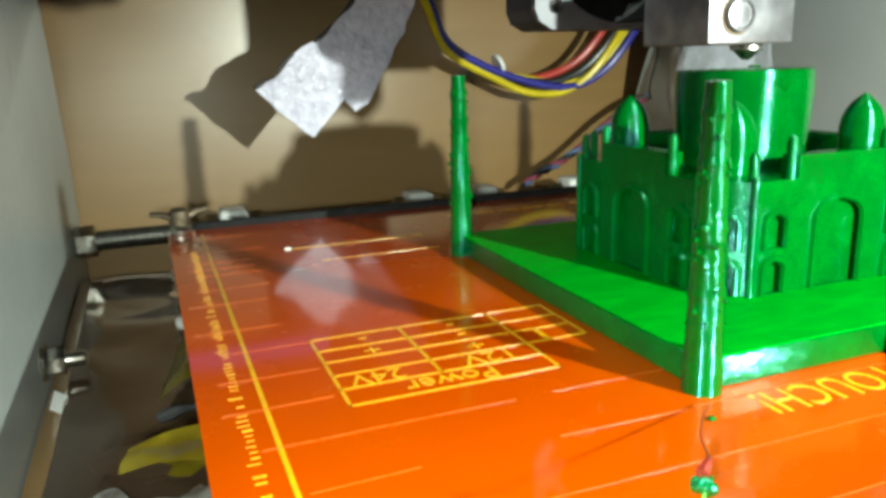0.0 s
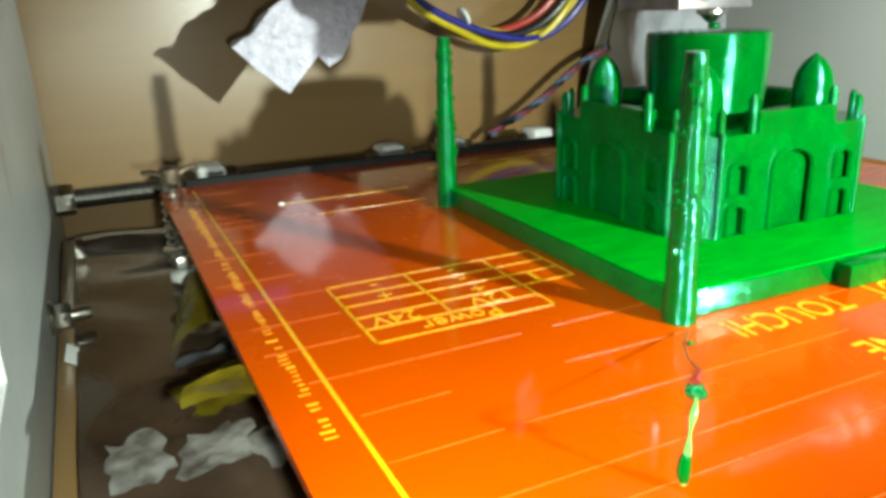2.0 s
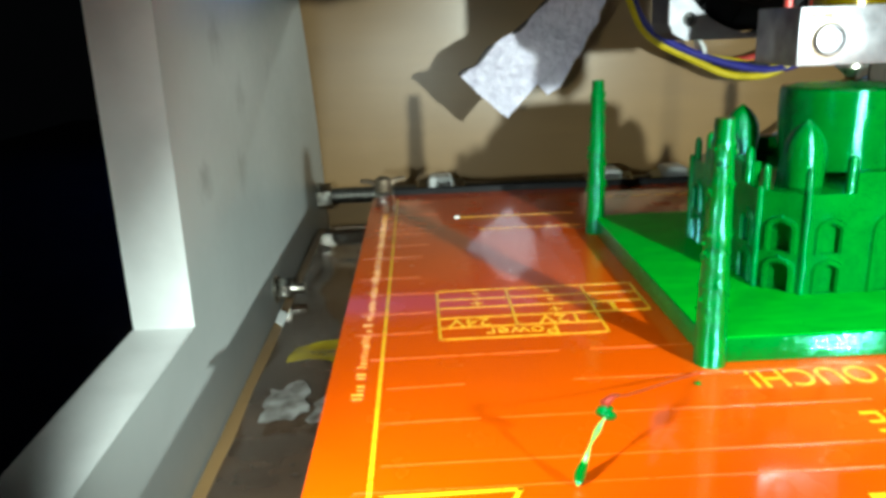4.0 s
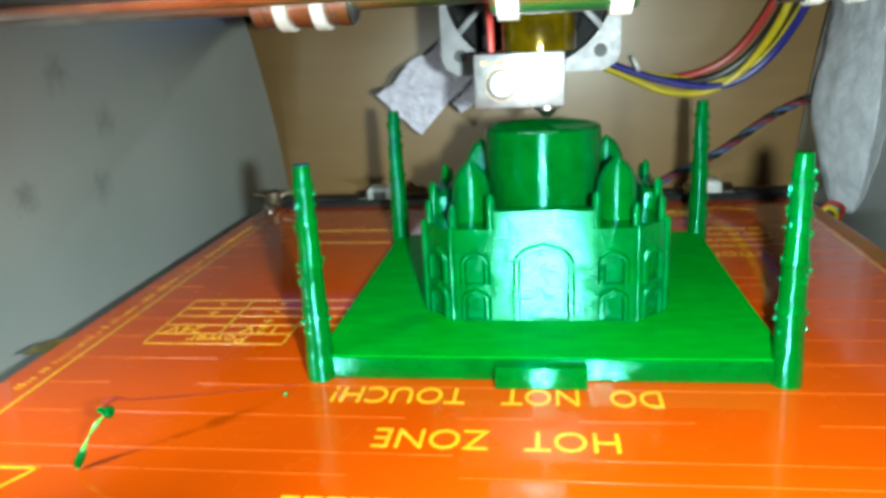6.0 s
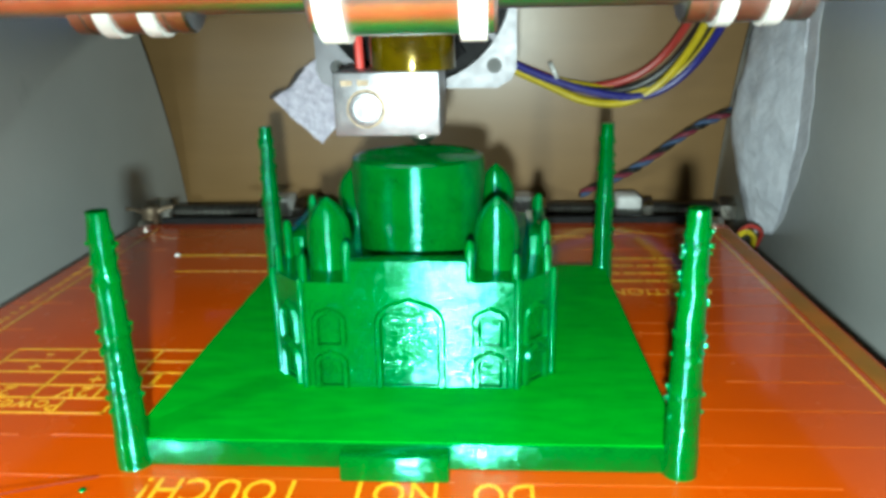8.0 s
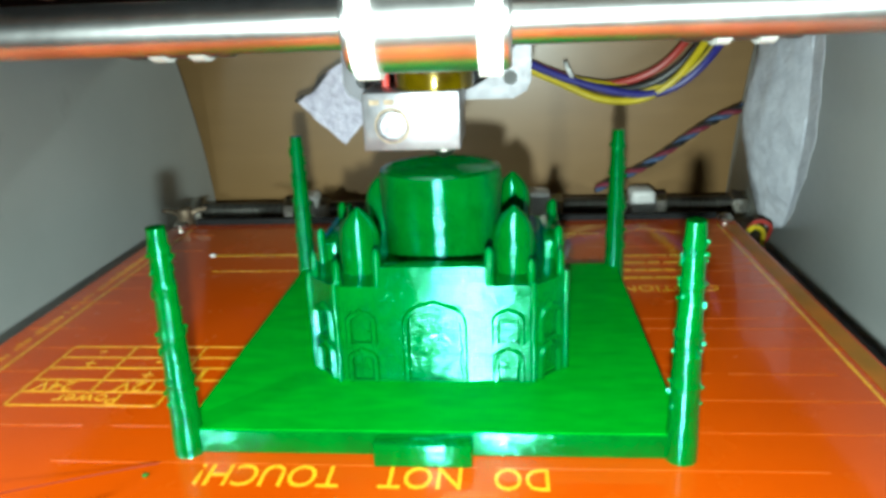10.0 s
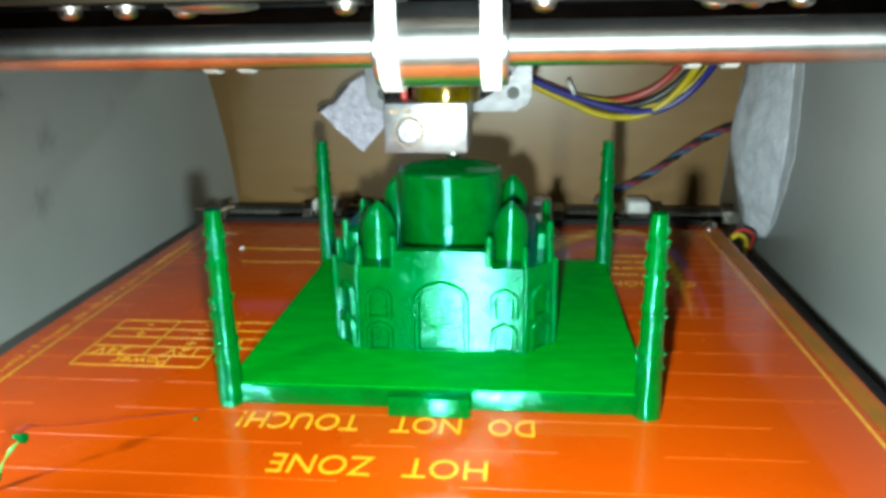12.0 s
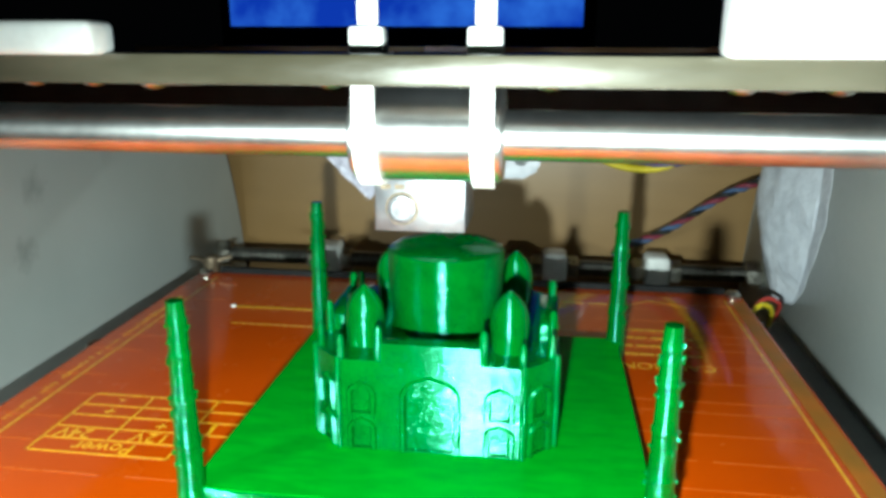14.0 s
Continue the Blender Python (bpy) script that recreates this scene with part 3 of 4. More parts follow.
part("smooth_rod", rod_x(LEFT, RIGHT, ROD_Y, ROD_Z, 0.0040, 24), THREADED, back_rod)
for x, way in ((LEFT, 1), (RIGHT, -1)):
    bm = lathe([(0.0058, 0.0), (0.0065, 0.0007), (0.0065, 0.0072), (0.0058, 0.0080)], 6,
               Matrix.Translation((x, ROD_Y, ROD_Z)) @ Matrix.Rotation(math.pi / 2 * way, 4, "Y"))
    part("nut", bm, STEEL, back_rod)


def rod_clamp(x):
    """A white block that grips the back rod, with a steel nut on either side."""
    ob = thing("rod_clamp", "white plastic clamp gripped between two nuts on the back rod", "clamp", "clamps on the back rod",
               place=pose(x, ROD_Y, ROD_Z))
    part("block", box(-0.0060, 0.0060, -0.0075, 0.0075, -0.0080, 0.0085, 0.0024, 3), WHITE_PLASTIC, ob)
    for s in (-1, 1):
        part("nut", lathe([(0.0055, 0), (0.0062, 0.0006), (0.0062, 0.0050), (0.0055, 0.0056)], 6,
                          Matrix.Translation((s * 0.0062, 0, 0)) @ Matrix.Rotation(math.pi / 2 * s, 4, "Y")), STEEL, ob)
    return ob


for x in (-0.0865, 0.0815, -0.0020, 0.0310):
    rod_clamp(x)
# dark strip along the foot of the right wall
tagged(part("edge_strip", box(RIGHT - 0.0240, RIGHT - 0.0006, -0.125, 0.160, SHEET - 0.0022, SHEET + 0.0015, 0.001), DARK_RUBBER),
       "dark grey strip along the foot of the side wall", "trim", kind="structure")

# ---- printed palace model ----
SLAB = 0.0050      # top of the slab
S = 0.0458         # minarets stand this far from the middle
model = thing("printed_palace", "half-printed green plastic palace model with four minarets on a square slab", "model",
              place=pose(0.0012, -0.0026, 0))
part("slab", box(-0.0466, 0.0466, -0.0468, 0.0466, 0.0, SLAB, 0.0007), GREEN_SLAB, model)
part("top_skin", box(-0.0462, 0.0462, -0.0464, 0.0462, SLAB - 0.0003, SLAB + 0.00012), GREEN_LIT_SKIN, model, "matt printed top of the slab, its green lightened as lit")
part("entrance_step", box(-0.0096, 0.0084, -0.0505, -0.0455, 0.0, 0.0046, 0.0005), GREEN, model)
HW, FY, WING = 0.0201, 0.0270, 0.0261
core = [(HW, -FY), (FY, -HW), (FY, HW), (HW, FY), (-HW, FY), (-FY, HW), (-FY, -HW), (-HW, -FY)]
RECESS = 0.0012
inner = [(x * (1 - RECESS / FY), y * (1 - RECESS / FY)) for x, y in core]
part("core", curve_mesh("core", [inner], WING - SLAB, GREEN), None, model, place=pose(0, 0, (WING + SLAB) / 2))


def arch(cx, half, z0, spring, top, n=7):
    """A pointed arch outline from its foot z0."""
    pts = [(cx - half, z0), (cx + half, z0), (cx + half, spring)]
    for i in range(1, n):
        a = math.pi / 2 * i / n
        pts.append((cx + half * math.cos(a) ** 0.9, spring + (top - spring) * math.sin(a)))
    pts.append((cx, top + 0.0004))
    for i in range(n - 1, 0, -1):
        a = math.pi / 2 * i / n
        pts.append((cx - half * math.cos(a) ** 0.9, spring + (top - spring) * math.sin(a)))
    pts.append((cx - half, spring))
    return pts


def facade(width, centre_half, centre_top, niches, turn, dist, name):
    """A thin front with niches cut through, standing on the slab."""
    if centre_half:
        outer = [(-width, SLAB), (width, SLAB), (width, WING), (centre_half, WING), (centre_half, centre_top), (-centre_half, centre_top),
                 (-centre_half, WING), (-width, WING)]
    else:
        outer = [(-width, SLAB), (width, SLAB), (width, WING), (-width, WING)]
    me = curve_mesh(name, [outer] + niches, RECESS, GREEN)
    me.transform(Matrix.Rotation(turn, 4, "Z") @ Matrix.Translation((0, -dist + RECESS / 2, 0)) @ Matrix.Rotation(math.pi / 2, 4, "X"))
    return part(name, me, None, model)


small = [arch(s * 0.0150, 0.0026, z0, z1, z2) for s in (-1, 1) for z0, z1, z2 in
         ((SLAB + 0.0002, 0.0100, 0.0118), (0.0137, 0.0184, 0.0204))]
big = [arch(0, 0.0059, SLAB + 0.0002, 0.0180, 0.0220)]
for k in range(4):
    facade(HW, 0.0106, 0.0302, big + small, k * math.pi / 2, FY, "facade")
    bm = box(-0.0106, 0.0106, -FY + RECESS + 0.0001, -FY + 0.0042, WING, 0.0301, 0.0002)
    bm.transform(Matrix.Rotation(k * math.pi / 2, 4, "Z"))
    part("parapet", bm, GREEN, model)
    for s in (-1, 1):
        bm = lathe([(0.0010, WING - 0.001), (0.0010, 0.0325), (0.0007, 0.0334), (0.0002, 0.0338)], 10,
                   Matrix.Rotation(k * math.pi / 2, 4, "Z") @ Matrix.Translation((s * 0.0113, -FY + 0.0012, 0)))
        part("pinnacle", bm, GREEN, model)
def arch_rims(outlines, turn, dist):
    """Rounded beads round the niches."""
    m = Matrix.Rotation(turn, 4, "Z") @ Matrix.Translation((0, -dist, 0)) @ Matrix.Rotation(math.pi / 2, 4, "X")
    for o in outlines:
        n = len(o)
        own = bmesh.new()
        pts = [Vector((x, z, 0)) for x, z in o[1:] + o[:1]]
        rings = []
        for i, p in enumerate(pts):
            d = (pts[min(i + 1, n - 1)] - pts[max(i - 1, 0)]).normalized()
            s = Vector((d.y, -d.x, 0))
            rings.append([own.verts.new(p + 0.00075 * (math.cos(a) * s + math.sin(a) * Vector((0, 0, 1)))) for a in (0, 1.05, 2.09, 3.14, 4.19, 5.24)])
        for a, c in zip(rings, rings[1:]):
            for i in range(6):
                j = (i + 1) % 6
                own.faces.new((a[i], a[j], c[j], c[i]))
        own.faces.new(rings[0][::-1])
        own.faces.new(rings[-1])
        own.transform(m)
        part("arch_rim", own, GREEN, model)


for x, y in core:
    part("corner_shaft", lathe([(0.00075, SLAB - 0.0002), (0.00075, WING + 0.0004), (0.0005, WING + 0.0008)], 10, Matrix.Translation((x * 0.996, y * 0.996, 0))),
         GREEN, model)
CH = (FY - HW) / math.sqrt(2)          # half width of the cut corners
CD = (FY + HW) / math.sqrt(2)          # their distance from the middle
for k in range(4):
    arch_rims(big + small, k * math.pi / 2, FY)
corner = [arch(0, 0.0027, z0, z1, z2) for z0, z1, z2 in ((SLAB + 0.0002, 0.0100, 0.0118), (0.0137, 0.0184, 0.0204))]
for k in range(4):
    arch_rims(corner, math.pi / 4 + k * math.pi / 2, CD)
    facade(CH, 0, 0, corner, math.pi / 4 + k * math.pi / 2, CD, "corner_facade")
    for s in (-1, 1):
        bm = lathe([(0.0009, WING - 0.001), (0.0009, 0.0300), (0.0006, 0.0310), (0.0002, 0.0314)], 10,
                   Matrix.Rotation(math.pi / 4 + k * math.pi / 2, 4, "Z") @ Matrix.Translation((s * (CH - 0.0006), -CD + 0.0013, 0)))
        part("pinnacle", bm, GREEN, model)
cup = [(0.0041, WING - 0.0004), (0.0042, 0.0295), (0.0044, 0.0316), (0.0043, 0.0334), (0.0040, 0.0350), (0.0034, 0.0364), (0.0026, 0.0376),
       (0.0016, 0.0386), (0.0007, 0.0393), (0.0003, 0.0397)]
for sx in (-1, 1):
    for sy in (-1, 1):
        part("cupola", lathe(cup, 24, Matrix.Translation((sx * 0.0163, sy * 0.0163, 0))), GREEN, model)
RIM = 0.0448
dome = [(0.0128, WING - 0.0004), (0.0131, 0.0290), (0.0134, 0.0325), (0.0137, 0.0360), (0.0139, 0.0395), (0.0139, 0.0425), (0.0138, 0.0439), (0.0136, RIM - 0.0002),
        (0.0133, RIM), (0.0002, RIM)]
dome_ob = part("dome", lathe(dome, 64), GREEN, model, "unfinished dome, flat at the top")
for k in range(-5, 6):
    c = k * 0.0022
    h = math.sqrt(0.0122 ** 2 - c * c)
    m = Matrix.Rotation(math.pi / 4, 4, "Z") @ Matrix.Translation((0, c, RIM - 0.0001))
    own = box(-h, h, -0.00022, 0.00022, -0.0002, 0.0002)
    own.transform(m)
    part("infill_line", own, GREEN, dome_ob)


def minaret(x, y, seed):
    """A tapering tower with ragged balcony rings."""
    prof = [(0.0029, 0.0), (0.0029, 0.0046)]
    h0, h1, r0, r1 = 0.0052, 0.0446, 0.0028, 0.0017
    rings = (0.0150, 0.0245, 0.0335, 0.0405)
    for i in range(110):
        z = h0 + (h1 - h0) * i / 109
        r = r0 + (r1 - r0) * i / 109
        for c in rings:
            r += 0.00028 * math.exp(-((z - c) / 0.0006) ** 2)
        prof.append((r, z))
    bm = lathe(prof, 28, Matrix.Translation((x, y, 0)))
    rnd = random.Random(seed)
    for v in bm.verts:
        n = noise.noise(Vector((v.co.x * 1100, v.co.y * 1100, v.co.z * 1000 + seed)))
        d = Vector((v.co.x - x, v.co.y - y, 0))
        if v.co.z > 0.007 and d.length > 1e-6:
            v.co += d.normalized() * 0.00012 * n
    for c in rings:
        rr = r0 + (r1 - r0) * (c - h0) / (h1 - h0) + 0.00025
        for k in range(14):
            a = rnd.uniform(0, 2 * math.pi)
            own = bmesh.new()
            bmesh.ops.create_icosphere(own, subdivisions=1, radius=rnd.uniform(0.00028, 0.0006))
            own.transform(Matrix.Translation((x + rr * math.cos(a), y + rr * math.sin(a), c + rnd.uniform(-0.0045, 0.0012))))
            join(bm, own)
    return part("minaret", bm, GREEN, model)


for i, (sx, sy) in enumerate(((-1, -1), (1, -1), (-1, 1), (1, 1))):
    minaret(sx * S, sy * S, i * 7 + 1)

# ---- print head on its rods ----
ROD_H = 0.0775


def guide_rod(y):
    ob = tagged(part("guide_rod", rod_x(LEFT, RIGHT, y, ROD_H, 0.0040, 40), CHROME), "polished steel guide rod across the printer", "rod",
                "guide rods")
    return ob


guide_rod(-0.0550)
guide_rod(-0.0020)
HX = -0.0040       # where the head stands along its rods
head = thing("print_head", "print head with bare heater block riding on two steel rods", "print head", place=pose(HX, 0, 0))
plate = part("carriage_plate", box(-0.085, 0.095, -0.0615, 0.0450, 0.0858, 0.0890, 0.0004), MATTE_BLACK, head, "black carriage plate")
# two added black fillers that keep the gap under the plate dark
part("rear_dark_filler", box(-0.110, 0.118, 0.0360, 0.0450, 0.0772, 0.0857, 0.0006), MATTE_BLACK, head, "black filler added to darken the gap under the back of the plate")
part("middle_dark_filler", box(-0.110, 0.118, -0.0260, -0.0200, 0.0775, 0.0857, 0.0006), MATTE_BLACK, head, "black filler added to darken the gap under the middle of the plate")
part("front_bar", box(-0.110, 0.118, -0.0670, -0.0618, 0.0855, 0.0900, 0.0005), ACRYLIC, head, "tan bar along the front of the carriage")


def bearing(x, y):
    bm = lathe([(0.0041, -0.0120), (0.0070, -0.0120), (0.0075, -0.0115), (0.0075, -0.0090), (0.0071, -0.0088), (0.0071, -0.0078),
                (0.0075, -0.0076), (0.0075, 0.0076), (0.0071, 0.0078), (0.0071, 0.0088), (0.0075, 0.0090), (0.0075, 0.0115),
                (0.0070, 0.0120), (0.0041, 0.0120)], 40,
               Matrix.Translation((x, y, ROD_H)) @ Matrix.Rotation(math.pi / 2, 4, "Y"))
    return part("bearing", bm, CHROME, head, "bright steel linear bearing")


def ring_tie(x, y):
    """A nylon tie cinched round a bearing."""
    bm = bmesh.new()
    ribbon([(y + 0.0079 * math.cos(2 * math.pi * i / 32), ROD_H + 0.0079 * math.sin(2 * math.pi * i / 32)) for i in range(33)], x, 0.0015, 0.0008, bm)
    return part("zip_tie", bm, WHITE_NYLON, head, "white nylon cable tie")


def zip_tie(x, y, tail):
    """A nylon tie round a bearing, up past the plate, with its tail standing."""
    bm = bmesh.new()
    n = 28
    w = 0.0017
    ring = []
    for i in range(n + 1):
        a = math.pi * (1 + i / n)
        ring.append((y + 0.0080 * math.cos(a), ROD_H + 0.0080 * math.sin(a)))
    path = [(y - 0.0076, 0.0900)] + ring + [(y + 0.0076, 0.0900)]
    ribbon(path, x, w, 0.0009, bm)
    tie = part("zip_tie", bm, WHITE_NYLON, head, "white nylon cable tie")
    part("tie_head", box(x - 0.0027, x + 0.0027, y - 0.0055, y - 0.0010, 0.0892, 0.0940, 0.0006), WHITE_NYLON, tie)
    part("tie_tail", box(x - 0.0016, x + 0.0016, y - 0.0040, y - 0.0028, 0.0935, 0.0935 + tail, 0.0003), WHITE_NYLON, tie)
    return tie


for x, y in ((0.0092, -0.0550), (-0.0510, -0.0020), (0.0690, -0.0020)):
    bearing(x, y)
for x, y in ((0.0002, -0.0550), (0.0182, -0.0550)):
    zip_tie(x, y, 0.020)
for x in (-0.0555, -0.0465, 0.0645, 0.0735):
    ring_tie(x, -0.0020)


def plate_bolt(x, y):
    """A domed nut under the plate, on its washer."""
    bm = lathe([(0.0003, 0.0828), (0.0009, 0.0829), (0.0017, 0.0831), (0.0024, 0.0836), (0.0026, 0.0842), (0.0026, 0.0851), (0.0040, 0.0852), (0.0040, 0.0858)], 20,
               Matrix.Translation((x, y, 0)))
    part("plate_nut", bm, BRIGHT_STEEL, head)


def plate_disc(x, y):
    """A broad pale washer under the plate, a little dished."""
    bm = lathe([(0.0024, 0.0838), (0.0060, 0.0840), (0.0088, 0.0846), (0.0092, 0.0851), (0.0088, 0.0857), (0.0024, 0.0857)], 36, Matrix.Translation((x, y, 0)))
    part("broad_washer", bm, BRIGHT_STEEL, head, "broad bright washer under the plate")


for x, y in ((-0.076, -0.030), (-0.063, -0.030), (-0.047, -0.036), (-0.014, -0.030), (0.028, -0.030), (0.061, -0.036), (0.070, -0.030), (0.078, -0.034)):
    plate_bolt(x, y)
for x in (-0.040, 0.066):
    plate_disc(x, -0.0375)
block = part("heater_block", box(-0.0104, 0.0104, -0.0100, 0.0110, 0.0498, 0.0622, 0.0004), ALLOY, head, "bare aluminium heater block")
part("heater_cartridge", lathe([(0.0033, -0.0005), (0.0033, 0.0012), (0.0031, 0.0016), (0.0026, 0.0017), (0.0024, 0.0014), (0.0012, 0.0014), (0.0003, 0.0015)], 28,
                               Matrix.Translation((-0.0040, -0.0100, 0.0552)) @ Matrix.Rotation(math.pi / 2, 4, "X")),
     ALLOY, block, "round cartridge end in the block")
part("cartridge_ring", lathe([(0.0033, -0.0003), (0.0033, 0.0003), (0.0038, 0.0003), (0.0038, -0.0003)], 28,
                             Matrix.Translation((-0.0040, -0.0100, 0.0552)) @ Matrix.Rotation(math.pi / 2, 4, "X")), RUSTY, block, "dark groove round the cartridge")
for x0, x1 in ((-0.0088, -0.0066), (-0.0056, -0.0034)):
    part("unreadable_mark", box(x0, x1, -0.01006, -0.0099, 0.0596, 0.0607), RUSTY, block, "brown scorched mark")
part("nozzle", lathe([(0.0005, 0.0466), (0.0010, 0.0468), (0.0026, 0.0484), (0.0034, 0.0487), (0.0034, 0.0507)], 18,
                     Matrix.Translation((0.0062, -0.0020, 0))), STEEL, head)
part("hot_end_barrel", lathe([(0.0086, 0.0622), (0.0086, 0.0705), (0.0082, 0.0710), (0.0082, 0.0860)], 32,
                             Matrix.Translation((0.0045, -0.0010, 0))), KAPTON, head, "barrel wrapped in amber tape")

part("heater_wire", tube([(-0.0070, 0.0030, 0.0610), (-0.0072, 0.0030, 0.0700), (-0.0080, 0.0040, 0.0780), (-0.0110, 0.0070, 0.0840), (-0.0160, 0.0100, 0.0862)], 0.0009, 8),
     WIRE["red"], head, "red insulated heater wire")


def fan(x, y):
    """The lower half of a square cooling fan hanging under the plate behind the hot end, with a guard that shows its corner lugs."""
    ring = lambda cx, cy, r, n=14: [(cx + r * math.cos(2 * math.pi * a / n), cy + r * math.sin(2 * math.pi * a / n)) for a in range(n)]
    bow = [(0.0240 * math.cos(math.pi * a / 28), -0.0240 * math.sin(math.pi * a / 28)) for a in range(29)]
    outline = [(0.0252, 0.0055), (0.0240, 0.0055)] + bow + [(-0.0240, 0.0055), (-0.0252, 0.0055), (-0.0252, -0.0205), (-0.0240, -0.0232), (-0.0205, -0.0252),
                                                            (0.0205, -0.0252), (0.0240, -0.0232), (0.0252, -0.0205)]
    fr = part("fan_frame", curve_mesh("fan_frame", [outline], 0.0140, DARK_RUBBER), None, head, "dark grey fan frame", place=pose(x, y, 0.0800, 90, 0, 0))
    bm = lathe([(0.0105, -0.006), (0.0110, -0.005), (0.0110, 0.004), (0.0105, 0.005)], 24, Matrix.Translation((0, -0.0060, 0)))
    part("rotor", bm, MATTE_BLACK, fr)
    for k in range(5):
        own = box(0.0095, 0.0160, -0.0045, 0.0045, -0.0004, 0.0004)
        own.transform(Matrix.Translation((0, -0.0060, 0)) @ Matrix.Rotation(-math.pi * (k + 0.5) / 5, 4, "Z") @ Matrix.Rotation(radians(36), 4, "X"))
        part("blade", own, MATTE_BLACK, fr)
    part("back_grille", curve_mesh("back_grille", [[(0.0240, 0.0050), (-0.0240, 0.0050), (-0.0240, -0.0235), (0.0240, -0.0235)]], 0.0010, MATTE_BLACK), None, fr,
         place=pose(0, 0, -0.0065))
    q = 0.0197
    br = part("fan_bracket", curve_mesh("fan_bracket", [outline, ring(-q, -q, 0.0019), ring(q, -q, 0.0019)], 0.0016, BRACKET), None, head,
              "pale grey fan bracket", place=pose(x, y - 0.0080, 0.0800, 90, 0, 0))
    for s in (-1, 1):
        arm = box(0.0000, 0.0190, -0.0010, 0.0010, -0.0006, 0.0006, 0.0003)
        arm.transform(Matrix.Translation((s * 0.0215, -0.0150, 0)) @ Matrix.Rotation(math.pi / 2 + s * 0.75, 4, "Z"))
        part("arm", arm, BRACKET, br)
    return br


fan(0.0015, 0.0440)
for x0, x1, z1 in ((-0.080, -0.0375, 0.0946), (0.0505, 0.095, 0.1020)):
    part("white_block", box(x0, x1, -0.0712, -0.0640, 0.0897, z1, 0.0012, 3), WHITE_PLASTIC, head, "white plastic block on the carriage")

# ---- a monitor in the dark room behind ----
SCREEN = bpy.data.materials.new("lit_blue_screen")
SCREEN.use_nodes = True
nt = SCREEN.node_tree
b = nt.nodes["Principled BSDF"]
b.inputs["Base Color"].default_value = (0.02, 0.02, 0.03, 1)
b.inputs["Roughness"].default_value = 0.2
b.inputs["Emission Strength"].default_value = 0.9
tc, nz, rp = nt.nodes.new("ShaderNodeTexCoord"), nt.nodes.new("ShaderNodeTexNoise"), nt.nodes.new("ShaderNodeValToRGB")
nz.inputs["Scale"].default_value = 14
nz.inputs["Detail"].default_value = 5
rp.color_ramp.elements[0].position, rp.color_ramp.elements[1].position = 0.45, 0.68
rp.color_ramp.elements[0].color, rp.color_ramp.elements[1].color = (0.008, 0.045, 0.50, 1), (0.04, 0.17, 0.80, 1)
nt.links.new(tc.outputs["Object"], nz.inputs["Vector"])
nt.links.new(nz.outputs["Fac"], rp.inputs["Fac"])
nt.links.new(rp.outputs["Color"], b.inputs["Emission Color"])
TABLE_Z = FLOOR - 0.006
monitor = thing("monitor", "lit computer monitor with a blue screen and black bezel", "monitor", place=pose(-0.150, 0.75, TABLE_Z))
part("bezel", box(-0.228, 0.228, 0.0, 0.030, 0.136, 0.368, 0.006), BLACK_PLASTIC, monitor)
part("screen", box(-0.2125, 0.2125, -0.002, 0.0, 0.1655, 0.352), SCREEN, monitor, "blue lit screen")
part("stand", box(-0.030, 0.030, 0.0305, 0.048, 0.008, 0.250, 0.004), BLACK_PLASTIC, monitor)
part("foot", box(-0.100, 0.100, -0.03, 0.10, 0.0, 0.012, 0.004), BLACK_PLASTIC, monitor)

# ---- cables ----
BY0 = 0.208


def sag(dx, dz):
    """The hanging line of one wire, a little aside of the others."""
    return [(-0.012, BY0 - 0.03, 0.092 + dz), (0.004, BY0 - 0.012, 0.074 + dz), (0.018, BY0, 0.055 + dz), (0.043, BY0 + 0.004, 0.042 + dz),
            (0.068 + dx, BY0 + 0.004, 0.034 + dz), (0.086 + dx, BY0 + 0.003, 0.0335 + dz), (0.100 + dx, BY0, 0.041 + dz), (0.111 + dx, BY0 - 0.004, 0.055 + dz),
            (0.119 + dx, BY0 - 0.010, 0.074 + dz), (0.122 + dx, BY0 - 0.014, 0.096 + dz)]


harness = thing("cable_bundle", "sagging bundle of coloured wires tied together behind the print head", "cable")
for colour, dx, dz, dy in (("yellow", -0.006, -0.0022, -0.0008), ("blue", 0.003, 0.0010, -0.0024), ("black", -0.004, 0.0042, 0.0006),
                                ("red", -0.008, 0.0072, 0.0030), ("black", -0.001, 0.0022, 0.0030), ("yellow", 0.004, 0.0034, 0.0020)):
    pts = []
    for p in sag(dx, 0.0):
        k = min(1.0, max(0.0, (p[0] - 0.040) / 0.035))
        z = p[2] + (dz * k + 0.0006 * (1 - k) if dz > 0.0015 else dz)
        pts.append((p[0], p[1] + dy, z))
    part("wire", tube(pts, 0.0019, 8), WIRE[colour], harness, colour + " insulated wire")
bm = bmesh.new()
own = lathe([(0.0040, -0.0009), (0.0048, -0.0009), (0.0048, 0.0009), (0.0040, 0.0009)], 18, Matrix.Translation((0.046, BY0 + 0.0035, 0.0460)) @
            Matrix.Rotation(radians(65), 4, "Y"))
join(bm, own)
part("zip_tie", bm, WHITE_NYLON, harness, "clear nylon cable tie")

twist = thing("twisted_wire", "thin twisted red, blue and black wires crossing the back panel", "cable")
